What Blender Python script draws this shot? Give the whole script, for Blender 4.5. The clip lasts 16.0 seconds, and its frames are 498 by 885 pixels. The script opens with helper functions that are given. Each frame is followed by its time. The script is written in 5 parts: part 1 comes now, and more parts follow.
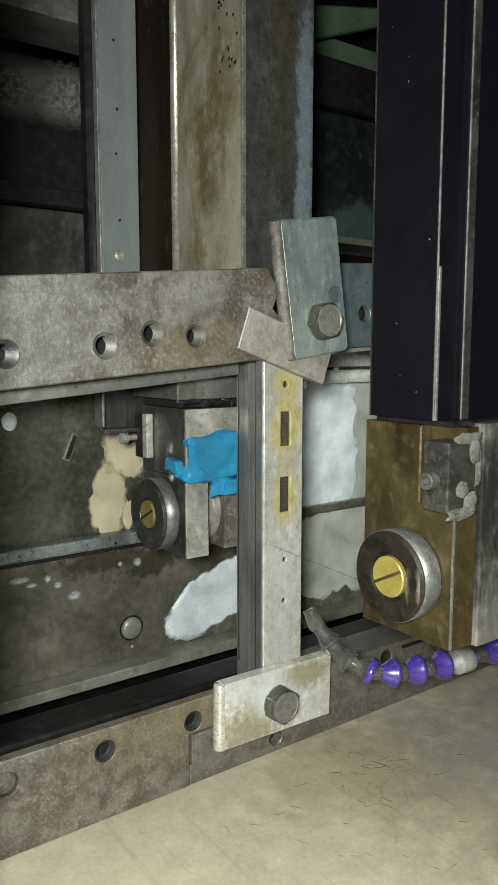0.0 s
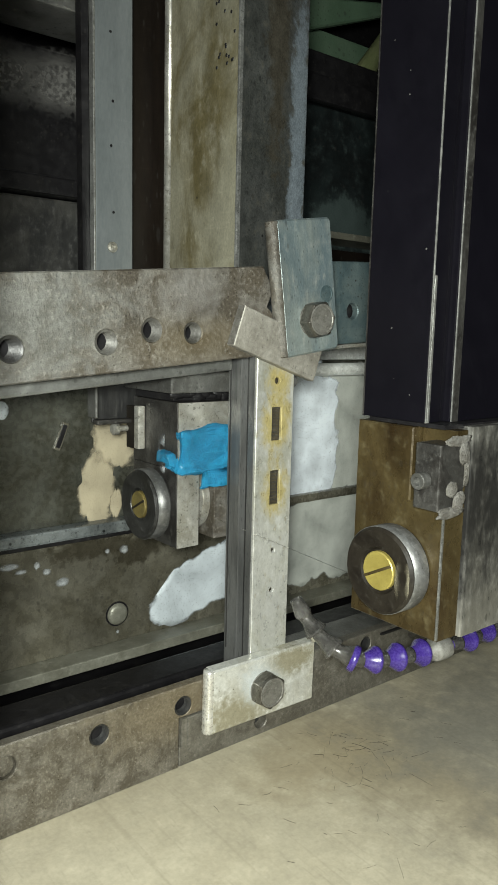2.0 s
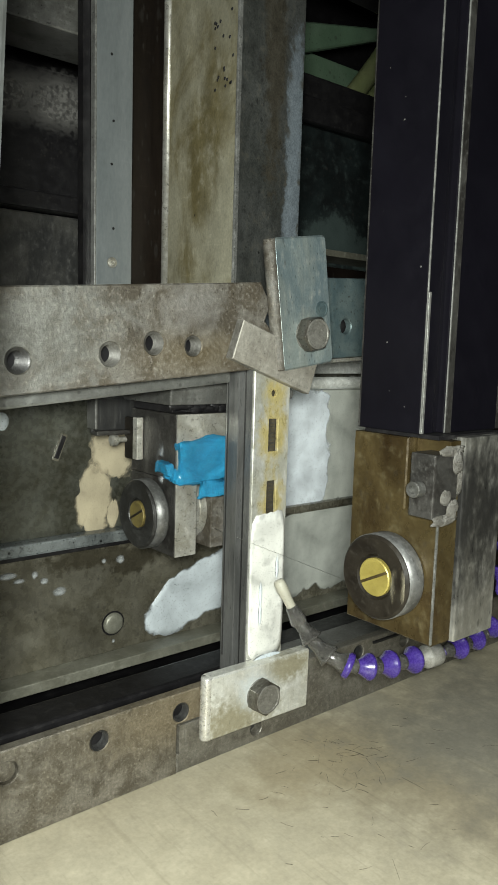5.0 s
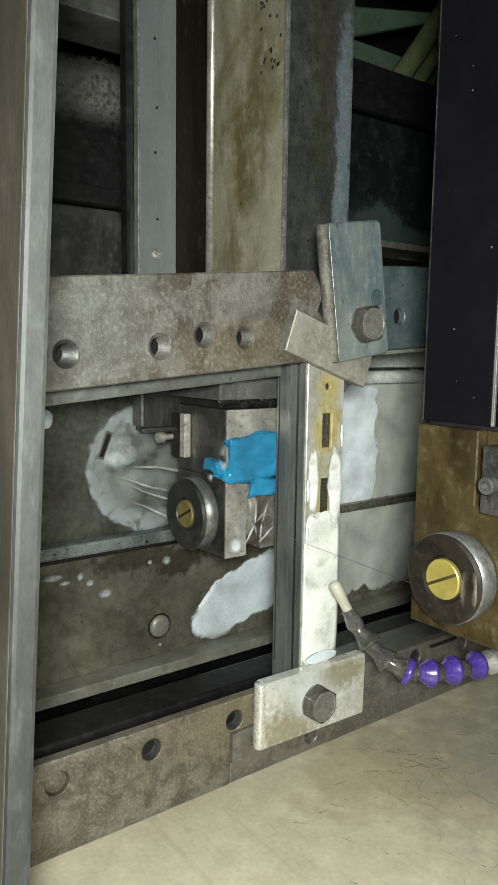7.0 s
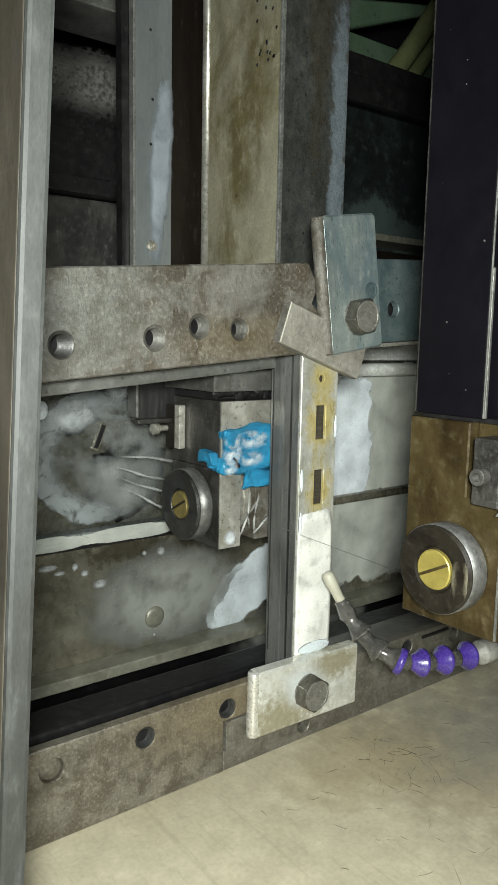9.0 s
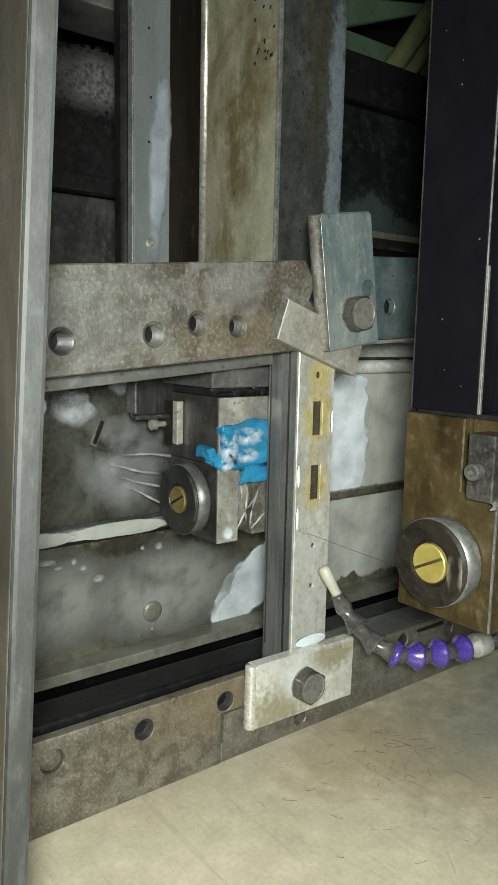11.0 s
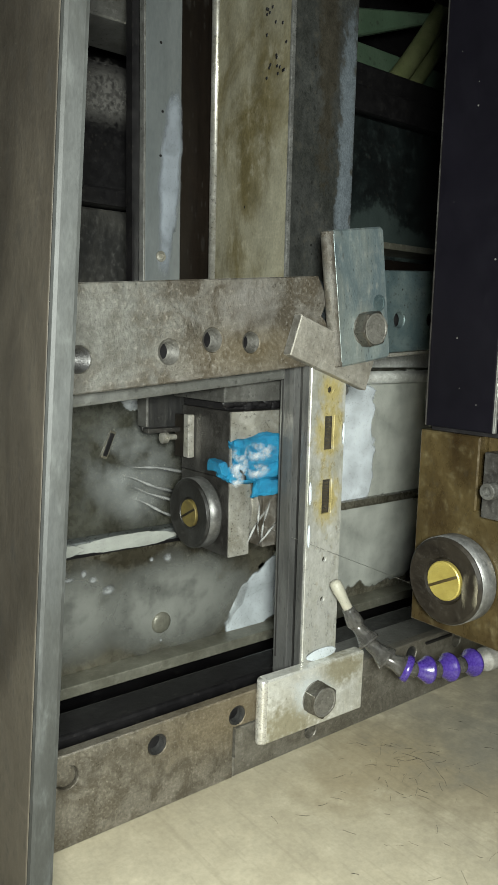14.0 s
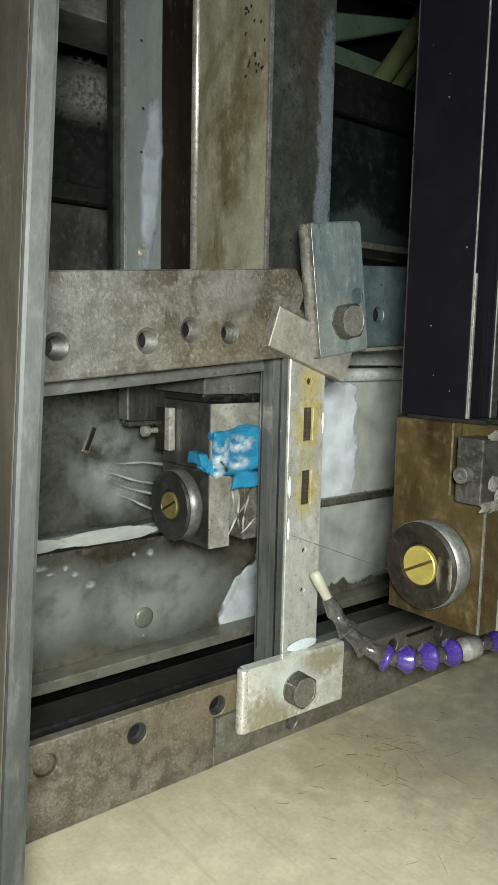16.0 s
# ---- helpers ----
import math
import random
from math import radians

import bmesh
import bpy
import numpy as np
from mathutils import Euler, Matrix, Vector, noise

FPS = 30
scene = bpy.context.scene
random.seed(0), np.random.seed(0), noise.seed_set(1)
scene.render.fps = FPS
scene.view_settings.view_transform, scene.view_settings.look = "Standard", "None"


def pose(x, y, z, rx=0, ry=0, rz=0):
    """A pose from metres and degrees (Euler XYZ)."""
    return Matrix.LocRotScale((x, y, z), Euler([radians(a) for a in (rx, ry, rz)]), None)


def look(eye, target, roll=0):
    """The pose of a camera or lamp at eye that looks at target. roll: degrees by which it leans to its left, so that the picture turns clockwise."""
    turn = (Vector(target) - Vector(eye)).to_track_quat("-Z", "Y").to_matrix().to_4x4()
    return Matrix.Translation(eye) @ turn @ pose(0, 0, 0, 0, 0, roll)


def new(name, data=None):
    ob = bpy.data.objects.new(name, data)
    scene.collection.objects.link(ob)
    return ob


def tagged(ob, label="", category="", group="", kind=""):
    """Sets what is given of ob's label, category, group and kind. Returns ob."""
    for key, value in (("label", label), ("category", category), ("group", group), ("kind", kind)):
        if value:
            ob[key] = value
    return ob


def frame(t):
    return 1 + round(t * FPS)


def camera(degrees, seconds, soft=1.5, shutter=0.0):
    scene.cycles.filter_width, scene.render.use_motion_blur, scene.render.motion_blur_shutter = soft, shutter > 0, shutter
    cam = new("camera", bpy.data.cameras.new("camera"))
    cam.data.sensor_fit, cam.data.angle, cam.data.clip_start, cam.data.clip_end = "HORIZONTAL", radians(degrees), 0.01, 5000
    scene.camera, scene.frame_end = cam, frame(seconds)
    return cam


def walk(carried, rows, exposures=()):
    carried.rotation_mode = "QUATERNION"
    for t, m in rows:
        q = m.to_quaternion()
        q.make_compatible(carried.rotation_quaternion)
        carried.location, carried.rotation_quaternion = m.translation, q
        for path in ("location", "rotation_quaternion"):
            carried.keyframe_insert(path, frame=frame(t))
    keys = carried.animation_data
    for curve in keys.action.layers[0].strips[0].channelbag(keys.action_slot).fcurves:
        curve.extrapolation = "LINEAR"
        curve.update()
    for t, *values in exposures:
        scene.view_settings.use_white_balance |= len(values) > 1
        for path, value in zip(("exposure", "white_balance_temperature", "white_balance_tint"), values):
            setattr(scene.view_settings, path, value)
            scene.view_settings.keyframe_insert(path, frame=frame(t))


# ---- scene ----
cam = camera(36.95, 16.0, soft=0.75, shutter=0.4)
PATH = [
    (0.0, -0.2881, -0.3852, 0.2740, 83.00, 0.00, -36.10),
    (0.5, -0.2900, -0.3699, 0.2713, 82.41, -0.61, -36.99),
    (1.0, -0.2928, -0.3703, 0.2758, 81.75, -1.12, -37.80),
    (1.5, -0.2951, -0.3856, 0.2829, 81.70, -1.26, -38.01),
    (2.0, -0.3091, -0.3841, 0.2843, 81.57, -1.34, -38.55),
    (2.5, -0.3104, -0.3898, 0.2847, 81.67, -1.46, -39.04),
    (3.0, -0.3082, -0.3931, 0.2846, 82.10, -1.68, -39.58),
    (3.2, -0.3089, -0.3945, 0.2886, 82.07, -1.99, -39.87),
    (5.3, -0.3249, -0.3852, 0.2797, 82.98, -1.53, -39.44),
    (5.5, -0.3254, -0.3664, 0.2769, 82.92, -1.10, -38.33),
    (6.0, -0.3249, -0.3637, 0.2786, 82.88, -0.81, -37.35),
    (6.5, -0.3239, -0.3621, 0.2771, 82.76, -0.81, -37.28),
    (7.0, -0.3207, -0.3638, 0.2777, 82.66, -0.84, -37.27),
    (7.5, -0.3215, -0.3646, 0.2778, 82.50, -0.88, -37.36),
    (8.0, -0.3212, -0.3640, 0.2779, 82.31, -1.07, -37.50),
    (8.5, -0.3204, -0.3652, 0.2773, 82.21, -1.11, -37.58),
    (9.0, -0.3223, -0.3667, 0.2771, 82.13, -1.11, -37.63),
    (11.5, -0.3294, -0.3702, 0.2769, 81.86, -1.23, -37.99),
    (12.0, -0.3335, -0.3689, 0.2767, 81.84, -1.25, -37.99),
    (12.5, -0.3351, -0.3688, 0.2764, 81.91, -1.30, -38.03),
    (13.0, -0.3316, -0.3711, 0.2792, 82.05, -1.36, -38.29),
    (13.5, -0.3306, -0.3696, 0.2876, 82.00, -1.39, -38.32),
    (14.0, -0.3344, -0.3641, 0.2858, 82.00, -1.35, -38.11),
    (14.5, -0.3319, -0.3674, 0.2834, 81.99, -1.33, -38.28),
    (15.0, -0.3295, -0.3691, 0.2811, 82.45, -1.37, -38.57),
    (15.5, -0.3313, -0.3721, 0.2785, 82.76, -1.35, -38.81),
    (16.0, -0.3321, -0.3732, 0.2739, 82.78, -1.26, -38.88),
]
walk(cam, [(t, pose(x, y, z, rx, ry, rz)) for t, x, y, z, rx, ry, rz in PATH])

# ---- light ----
world = bpy.data.worlds.new("workshop")
scene.world = world
world.use_nodes = True
world.node_tree.nodes["Background"].inputs[0].default_value = (0.62, 0.68, 0.72, 1)
world.node_tree.nodes["Background"].inputs[1].default_value = 0.007


def area_lamp(name, eye, target, size, watts, colour):
    data = bpy.data.lights.new(name, "AREA")
    data.shape, data.size, data.energy, data.color = "DISK", size, watts, colour
    ob = new(name, data)
    ob.matrix_world = look(eye, target)
    return ob


# an unseen key lamp added beside the camera, an unseen hall fill far above
area_lamp("key_light", (-0.354, -0.420, 0.308), (0.05, 0.06, 0.14), 0.06, 6.9, (0.95, 1.0, 0.93))
area_lamp("hall_fill", (-0.5, -0.75, 1.75), (0.0, 0.0, 0.2), 0.8, 3.4, (0.90, 0.98, 1.0))
scene.view_settings.exposure = 0.0


# ---- materials ----
def hue(c):
    return (c[0], c[1], c[2], 1.0)


def surface(name, a, b, c, scale=40.0, rough=(0.35, 0.6), metal=0.6, bump=0.15, streak=1.0, spots=0.0, spot_col=(0.03, 0.028, 0.025), mid=0.5, clear=0.0, soft=0.12, seed=0.0, halos=(), halo_col=(0.46, 0.385, 0.17), flat=False, scratch=0.0, spec=0.5, grain=0.2, pits=0.5, drift=0.16, scuff=0.12, edge=0.45, halo_mix=1.0):
    """A worn surface: tone a drifts to b in patches, c lies in small flecks; spots are pits or dirt."""
    m = bpy.data.materials.new(name)
    m.use_nodes = True
    nt = m.node_tree
    nodes, link = nt.nodes, nt.links.new
    bsdf = nodes["Principled BSDF"]
    tc = nodes.new("ShaderNodeTexCoord")
    mp = nodes.new("ShaderNodeMapping")
    mp.inputs["Scale"].default_value = (1, 1, 1 / streak)
    mp.inputs["Location"].default_value = (seed, seed * 0.7, seed * 1.3)
    link(tc.outputs["Object"], mp.inputs["Vector"])

    def noise_node(s, detail, distort=0.0):
        n = nodes.new("ShaderNodeTexNoise")
        n.inputs["Scale"].default_value, n.inputs["Detail"].default_value, n.inputs["Distortion"].default_value = s, detail, distort
        n.inputs["Roughness"].default_value = 0.62
        link(mp.outputs[0], n.inputs["Vector"])
        return n

    def ramp(src, lo, hi):
        r = nodes.new("ShaderNodeMapRange")
        r.inputs[1].default_value, r.inputs[2].default_value = lo, hi
        r.interpolation_type = "SMOOTHSTEP"
        link(src, r.inputs[0])
        return r.outputs[0]

    def mix(fac, x, y):
        n = nodes.new("ShaderNodeMix")
        n.data_type = "RGBA"
        link(fac, n.inputs[0])
        for sock, v in ((n.inputs[6], x), (n.inputs[7], y)):
            if isinstance(v, tuple):
                sock.default_value = hue(v)
            else:
                link(v, sock)
        return n.outputs[2]

    def times(x, y):
        n = nodes.new("ShaderNodeMix")
        n.data_type, n.blend_type = "RGBA", "MULTIPLY"
        n.inputs[0].default_value = 1.0
        link(x, n.inputs[6])
        link(y, n.inputs[7])
        return n.outputs[2]

    big = noise_node(scale, 5, 0.6)
    fine = noise_node(scale * 7, 7)
    grit = noise_node(scale * 40, 4)
    col = mix(ramp(big.outputs[0], mid - soft, mid + soft), a, b)
    col = mix(ramp(fine.outputs[0], 0.50, 0.82), col, c)
    if spots:
        v = nodes.new("ShaderNodeTexVoronoi")
        v.inputs["Scale"].default_value = scale * 5
        link(mp.outputs[0], v.inputs["Vector"])
        gate = nodes.new("ShaderNodeMath")
        gate.operation = "MULTIPLY"
        link(ramp(v.outputs["Distance"], spots, spots * 0.6), gate.inputs[0])
        link(ramp(big.outputs[0], 0.48, 0.6), gate.inputs[1])
        col = mix(gate.outputs[0], col, spot_col)
    if drift or scuff or pits:
        wide = noise_node(scale * 0.38, 3, 1.2)
        level = nodes.new("ShaderNodeMapRange")
        level.inputs[1].default_value, level.inputs[2].default_value = 0.34, 0.66
        level.inputs[3].default_value, level.inputs[4].default_value = 1.0 - drift, 1.0 + drift
        link(wide.outputs[0], level.inputs[0])
        col = times(col, level.outputs[0])
    if scuff:
        for turn, stretch in ((0.5, (30, 30, 420)), (-0.35, (380, 60, 34))):
            lie = nodes.new("ShaderNodeMapping")
            lie.inputs["Rotation"].default_value = (turn, turn * 0.7, turn)
            lie.inputs["Scale"].default_value = stretch
            link(tc.outputs["Object"], lie.inputs["Vector"])
            hair = nodes.new("ShaderNodeTexNoise")
            hair.inputs["Scale"].default_value, hair.inputs["Detail"].default_value, hair.inputs["Distortion"].default_value = 1.0, 4, 0.5
            link(lie.outputs[0], hair.inputs["Vector"])
            level = nodes.new("ShaderNodeMapRange")
            level.inputs[1].default_value, level.inputs[2].default_value = 0.60, 0.74
            level.inputs[3].default_value, level.inputs[4].default_value = 1.0, 1.0 + scuff if turn > 0 else 1.0 - scuff
            link(hair.outputs[0], level.inputs[0])
            col = times(col, level.outputs[0])
    if pits:
        for size, share in ((scale * 9, 0.80), (scale * 21, 0.72)):
            cell = nodes.new("ShaderNodeTexVoronoi")
            cell.inputs["Scale"].default_value = size
            link(mp.outputs[0], cell.inputs["Vector"])
            near = ramp(cell.outputs["Distance"], 0.34, 0.16)
            few = nodes.new("ShaderNodeSeparateColor")
            link(cell.outputs["Color"], few.inputs[0])
            gate = nodes.new("ShaderNodeMath")
            gate.operation = "MULTIPLY"
            link(near, gate.inputs[0])
            link(ramp(few.outputs[0], share, share + 0.12), gate.inputs[1])
            deep = nodes.new("ShaderNodeMath")
            deep.operation = "MULTIPLY"
            deep.inputs[1].default_value = pits
            link(gate.outputs[0], deep.inputs[0])
            col = mix(deep.outputs[0], col, spot_col)
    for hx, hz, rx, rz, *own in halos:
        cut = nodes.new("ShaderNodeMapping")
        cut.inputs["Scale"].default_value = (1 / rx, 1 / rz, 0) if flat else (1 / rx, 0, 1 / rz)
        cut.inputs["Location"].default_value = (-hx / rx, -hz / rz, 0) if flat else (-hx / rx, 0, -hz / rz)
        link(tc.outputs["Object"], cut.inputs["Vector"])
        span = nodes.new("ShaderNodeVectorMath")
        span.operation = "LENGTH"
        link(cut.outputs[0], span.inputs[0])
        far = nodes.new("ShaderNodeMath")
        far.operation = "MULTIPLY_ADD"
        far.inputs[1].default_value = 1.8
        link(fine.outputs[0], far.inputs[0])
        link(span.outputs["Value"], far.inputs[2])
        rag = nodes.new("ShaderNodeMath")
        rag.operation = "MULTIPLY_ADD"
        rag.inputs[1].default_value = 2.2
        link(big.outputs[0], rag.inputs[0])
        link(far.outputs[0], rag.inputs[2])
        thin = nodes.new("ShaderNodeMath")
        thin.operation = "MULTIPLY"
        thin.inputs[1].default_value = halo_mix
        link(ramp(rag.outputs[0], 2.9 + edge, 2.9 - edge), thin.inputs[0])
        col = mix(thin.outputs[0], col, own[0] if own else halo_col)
    if scratch:
        sm = nodes.new("ShaderNodeMapping")
        sm.inputs["Rotation"].default_value = (0, 0, 0.12)
        sm.inputs["Scale"].default_value = (240, 7, 60)
        link(tc.outputs["Object"], sm.inputs["Vector"])
        sn = nodes.new("ShaderNodeTexNoise")
        sn.inputs["Scale"].default_value, sn.inputs["Detail"].default_value = 1.0, 5
        link(sm.outputs[0], sn.inputs["Vector"])
        half = nodes.new("ShaderNodeMath")
        half.operation = "MULTIPLY"
        half.inputs[1].default_value = scratch
        link(ramp(sn.outputs[0], 0.56, 0.72), half.inputs[0])
        col = mix(half.outputs[0], col, spot_col)
    if grain:
        both = nodes.new("ShaderNodeMath")
        both.operation = "MULTIPLY_ADD"
        both.inputs[1].default_value = 0.8
        link(fine.outputs[0], both.inputs[0])
        link(grit.outputs[0], both.inputs[2])
        lev = nodes.new("ShaderNodeMapRange")
        lev.inputs[1].default_value, lev.inputs[2].default_value = 0.62, 1.18
        lev.inputs[3].default_value, lev.inputs[4].default_value = 1.0 - grain, 1.0 + grain
        link(both.outputs[0], lev.inputs[0])
        col = times(col, lev.outputs[0])
    link(col, bsdf.inputs["Base Color"])
    rr = nodes.new("ShaderNodeMapRange")
    rr.inputs[1].default_value, rr.inputs[2].default_value = 0.3, 0.7
    rr.inputs[3].default_value, rr.inputs[4].default_value = rough
    link(fine.outputs[0], rr.inputs[0])
    link(rr.outputs[0], bsdf.inputs["Roughness"])
    bsdf.inputs["Metallic"].default_value = metal
    bsdf.inputs["Specular IOR Level"].default_value = spec
    bsdf.inputs["Coat Weight"].default_value = clear
    bsdf.inputs["Coat Roughness"].default_value = 0.12
    if bump:
        add = nodes.new("ShaderNodeMath")
        add.operation = "MULTIPLY_ADD"
        add.inputs[1].default_value = 0.35
        link(grit.outputs[0], add.inputs[0])
        link(fine.outputs[0], add.inputs[2])
        bn = nodes.new("ShaderNodeBump")
        bn.inputs["Strength"].default_value, bn.inputs["Distance"].default_value = bump, 0.0012
        link(add.outputs[0], bn.inputs["Height"])
        link(bn.outputs[0], bsdf.inputs["Normal"])
    return m


def foam_material(name, cover, tone, fade=0.0, fine=38, pin=0.0):
    """White suds with small bubbles; cover: how much of it is opaque."""
    m = bpy.data.materials.new(name)
    m.use_nodes = True
    nt = m.node_tree
    nodes, link = nt.nodes, nt.links.new
    bsdf, out = nodes["Principled BSDF"], nodes["Material Output"]
    tc = nodes.new("ShaderNodeTexCoord")
    n = nodes.new("ShaderNodeTexNoise")
    n.inputs["Scale"].default_value, n.inputs["Detail"].default_value = fine, 7
    v = nodes.new("ShaderNodeTexVoronoi")
    v.inputs["Scale"].default_value = 620
    for x in (n, v):
        link(tc.outputs["Object"], x.inputs["Vector"])
    r = nodes.new("ShaderNodeMapRange")
    r.inputs[1].default_value, r.inputs[2].default_value = 0.10, 0.26
    link(v.outputs["Distance"], r.inputs[0])
    mx = nodes.new("ShaderNodeMix")
    mx.data_type = "RGBA"
    mx.inputs[6].default_value = hue([0.62 * k for k in tone])
    mx.inputs[7].default_value = hue(tone)
    link(r.outputs[0], mx.inputs[0])
    soft = nodes.new("ShaderNodeTexNoise")
    soft.inputs["Scale"].default_value, soft.inputs["Detail"].default_value = 34, 4
    link(tc.outputs["Object"], soft.inputs["Vector"])
    level = nodes.new("ShaderNodeMapRange")
    level.inputs[1].default_value, level.inputs[2].default_value = 0.32, 0.64
    level.inputs[3].default_value, level.inputs[4].default_value = 0.72, 1.12
    link(soft.outputs[0], level.inputs[0])
    mot = nodes.new("ShaderNodeMix")
    mot.data_type, mot.blend_type = "RGBA", "MULTIPLY"
    mot.inputs[0].default_value = 1.0
    link(mx.outputs[2], mot.inputs[6])
    link(level.outputs[0], mot.inputs[7])
    link(mot.outputs[2], bsdf.inputs["Base Color"])
    bsdf.inputs["Roughness"].default_value = 0.5
    bp = nodes.new("ShaderNodeBump")
    bp.inputs["Strength"].default_value, bp.inputs["Distance"].default_value = 0.15, 0.0006
    link(v.outputs["Distance"], bp.inputs["Height"])
    link(bp.outputs[0], bsdf.inputs["Normal"])
    if cover < 1 or fade:
        t = nodes.new("ShaderNodeBsdfTransparent")
        ms = nodes.new("ShaderNodeMixShader")
        g = nodes.new("ShaderNodeMapRange")
        g.inputs[1].default_value, g.inputs[2].default_value = 0.62 - 0.6 * cover, 0.92 - 0.5 * cover
        g.inputs[4].default_value = min(1.0, 0.35 + cover)
        link(n.outputs[0], g.inputs[0])
        fac = g.outputs[0]
        if pin:
            hole = nodes.new("ShaderNodeMapRange")
            hole.inputs[1].default_value, hole.inputs[2].default_value = pin * 0.6, pin
            link(v.outputs["Distance"], hole.inputs[0])
            hole.inputs[3].default_value = 0.35
            burst = nodes.new("ShaderNodeMath")
            burst.operation = "MULTIPLY"
            link(fac, burst.inputs[0])
            link(hole.outputs[0], burst.inputs[1])
            fac = burst.outputs[0]
        if fade:
            off = nodes.new("ShaderNodeVectorMath")
            off.operation = "SUBTRACT"
            off.inputs[1].default_value = (0.5, 0.0, 0.5)
            flat = nodes.new("ShaderNodeVectorMath")
            flat.operation = "MULTIPLY"
            flat.inputs[1].default_value = (1, 0, 1)
            size = nodes.new("ShaderNodeVectorMath")
            size.operation = "LENGTH"
            link(tc.outputs["Generated"], off.inputs[0])
            link(off.outputs[0], flat.inputs[0])
            link(flat.outputs[0], size.inputs[0])
            wob = nodes.new("ShaderNodeMath")
            wob.operation = "MULTIPLY_ADD"
            wob.inputs[1].default_value = 0.45
            link(n.outputs[0], wob.inputs[0])
            link(size.outputs["Value"], wob.inputs[2])
            e = nodes.new("ShaderNodeMapRange")
            e.interpolation_type = "SMOOTHSTEP"
            e.inputs[1].default_value, e.inputs[2].default_value = 0.70, 0.70 - fade
            link(wob.outputs[0], e.inputs[0])
            mul = nodes.new("ShaderNodeMath")
            mul.operation = "MULTIPLY"
            link(fac, mul.inputs[0])
            link(e.outputs[0], mul.inputs[1])
            fac = mul.outputs[0]
        link(fac, ms.inputs[0])
        link(t.outputs[0], ms.inputs[1])
        link(bsdf.outputs[0], ms.inputs[2])
        link(ms.outputs[0], out.inputs[0])
    return m


def ring_material(name, tone):
    """A round wash film: dense suds round the rim, thin and wispy within, thinner to one side."""
    m = bpy.data.materials.new(name)
    m.use_nodes = True
    nt = m.node_tree
    nodes, link = nt.nodes, nt.links.new
    bsdf, out = nodes["Principled BSDF"], nodes["Material Output"]
    tc = nodes.new("ShaderNodeTexCoord")

    def calc(op, x, y, z=None):
        k = nodes.new("ShaderNodeMath")
        k.operation = op
        for sock, val in zip(k.inputs, (x, y, z)):
            if isinstance(val, (int, float)):
                sock.default_value = val
            elif val is not None:
                link(val, sock)
        return k.outputs[0]

    def step(src, lo, hi, top=1.0):
        r = nodes.new("ShaderNodeMapRange")
        r.interpolation_type = "SMOOTHSTEP"
        r.inputs[1].default_value, r.inputs[2].default_value, r.inputs[4].default_value = lo, hi, top
        link(src, r.inputs[0])
        return r.outputs[0]

    def cloud(scale, squash):
        mp = nodes.new("ShaderNodeMapping")
        mp.inputs["Scale"].default_value = squash
        mp.inputs["Rotation"].default_value = (0, 0.35, 0)
        link(tc.outputs["Object"], mp.inputs["Vector"])
        n = nodes.new("ShaderNodeTexNoise")
        n.inputs["Scale"].default_value, n.inputs["Detail"].default_value, n.inputs["Distortion"].default_value = scale, 8, 0.8
        link(mp.outputs[0], n.inputs["Vector"])
        return n.outputs[0]

    off = nodes.new("ShaderNodeVectorMath")
    off.operation = "SUBTRACT"
    off.inputs[1].default_value = (0.5, 0.5, 0.5)
    link(tc.outputs["Generated"], off.inputs[0])
    xyz = nodes.new("ShaderNodeSeparateXYZ")
    link(off.outputs[0], xyz.inputs[0])
    d = calc("SQRT", calc("ADD", calc("MULTIPLY", xyz.outputs[0], xyz.outputs[0]), calc("MULTIPLY", xyz.outputs[2], xyz.outputs[2])), 0)
    soft_cloud = cloud(45, (1, 1, 1))
    d = calc("MULTIPLY_ADD", soft_cloud, 0.12, calc("SUBTRACT", d, 0.06))
    rim = calc("MULTIPLY", step(d, 0.24, 0.40, 1.0), step(d, 0.47, 0.445))
    wisps = calc("MULTIPLY", step(cloud(60, (0.5, 1, 1.6)), 0.46, 0.70, 0.26), step(d, 0.46, 0.3))
    side = step(xyz.outputs[0], 0.42, -0.25)
    rim = calc("MULTIPLY", rim, calc("MULTIPLY_ADD", side, 0.85, 0.1))
    rim = calc("MULTIPLY", rim, step(cloud(70, (1, 1, 1)), 0.22, 0.56))
    fac = calc("MINIMUM", calc("ADD", rim, wisps), 0.85)
    bsdf.inputs["Base Color"].default_value = hue(tone)
    bsdf.inputs["Roughness"].default_value = 0.4
    t = nodes.new("ShaderNodeBsdfTransparent")
    ms = nodes.new("ShaderNodeMixShader")
    link(fac, ms.inputs[0])
    link(t.outputs[0], ms.inputs[1])
    link(bsdf.outputs[0], ms.inputs[2])
    link(ms.outputs[0], out.inputs[0])
    return m


def plain(name, col, rough=0.5, metal=0.0, trans=0.0):
    m = bpy.data.materials.new(name)
    m.use_nodes = True
    b = m.node_tree.nodes["Principled BSDF"]
    b.inputs["Base Color"].default_value = hue(col)
    b.inputs["Roughness"].default_value, b.inputs["Metallic"].default_value = rough, metal
    b.inputs["Transmission Weight"].default_value = trans
    return m


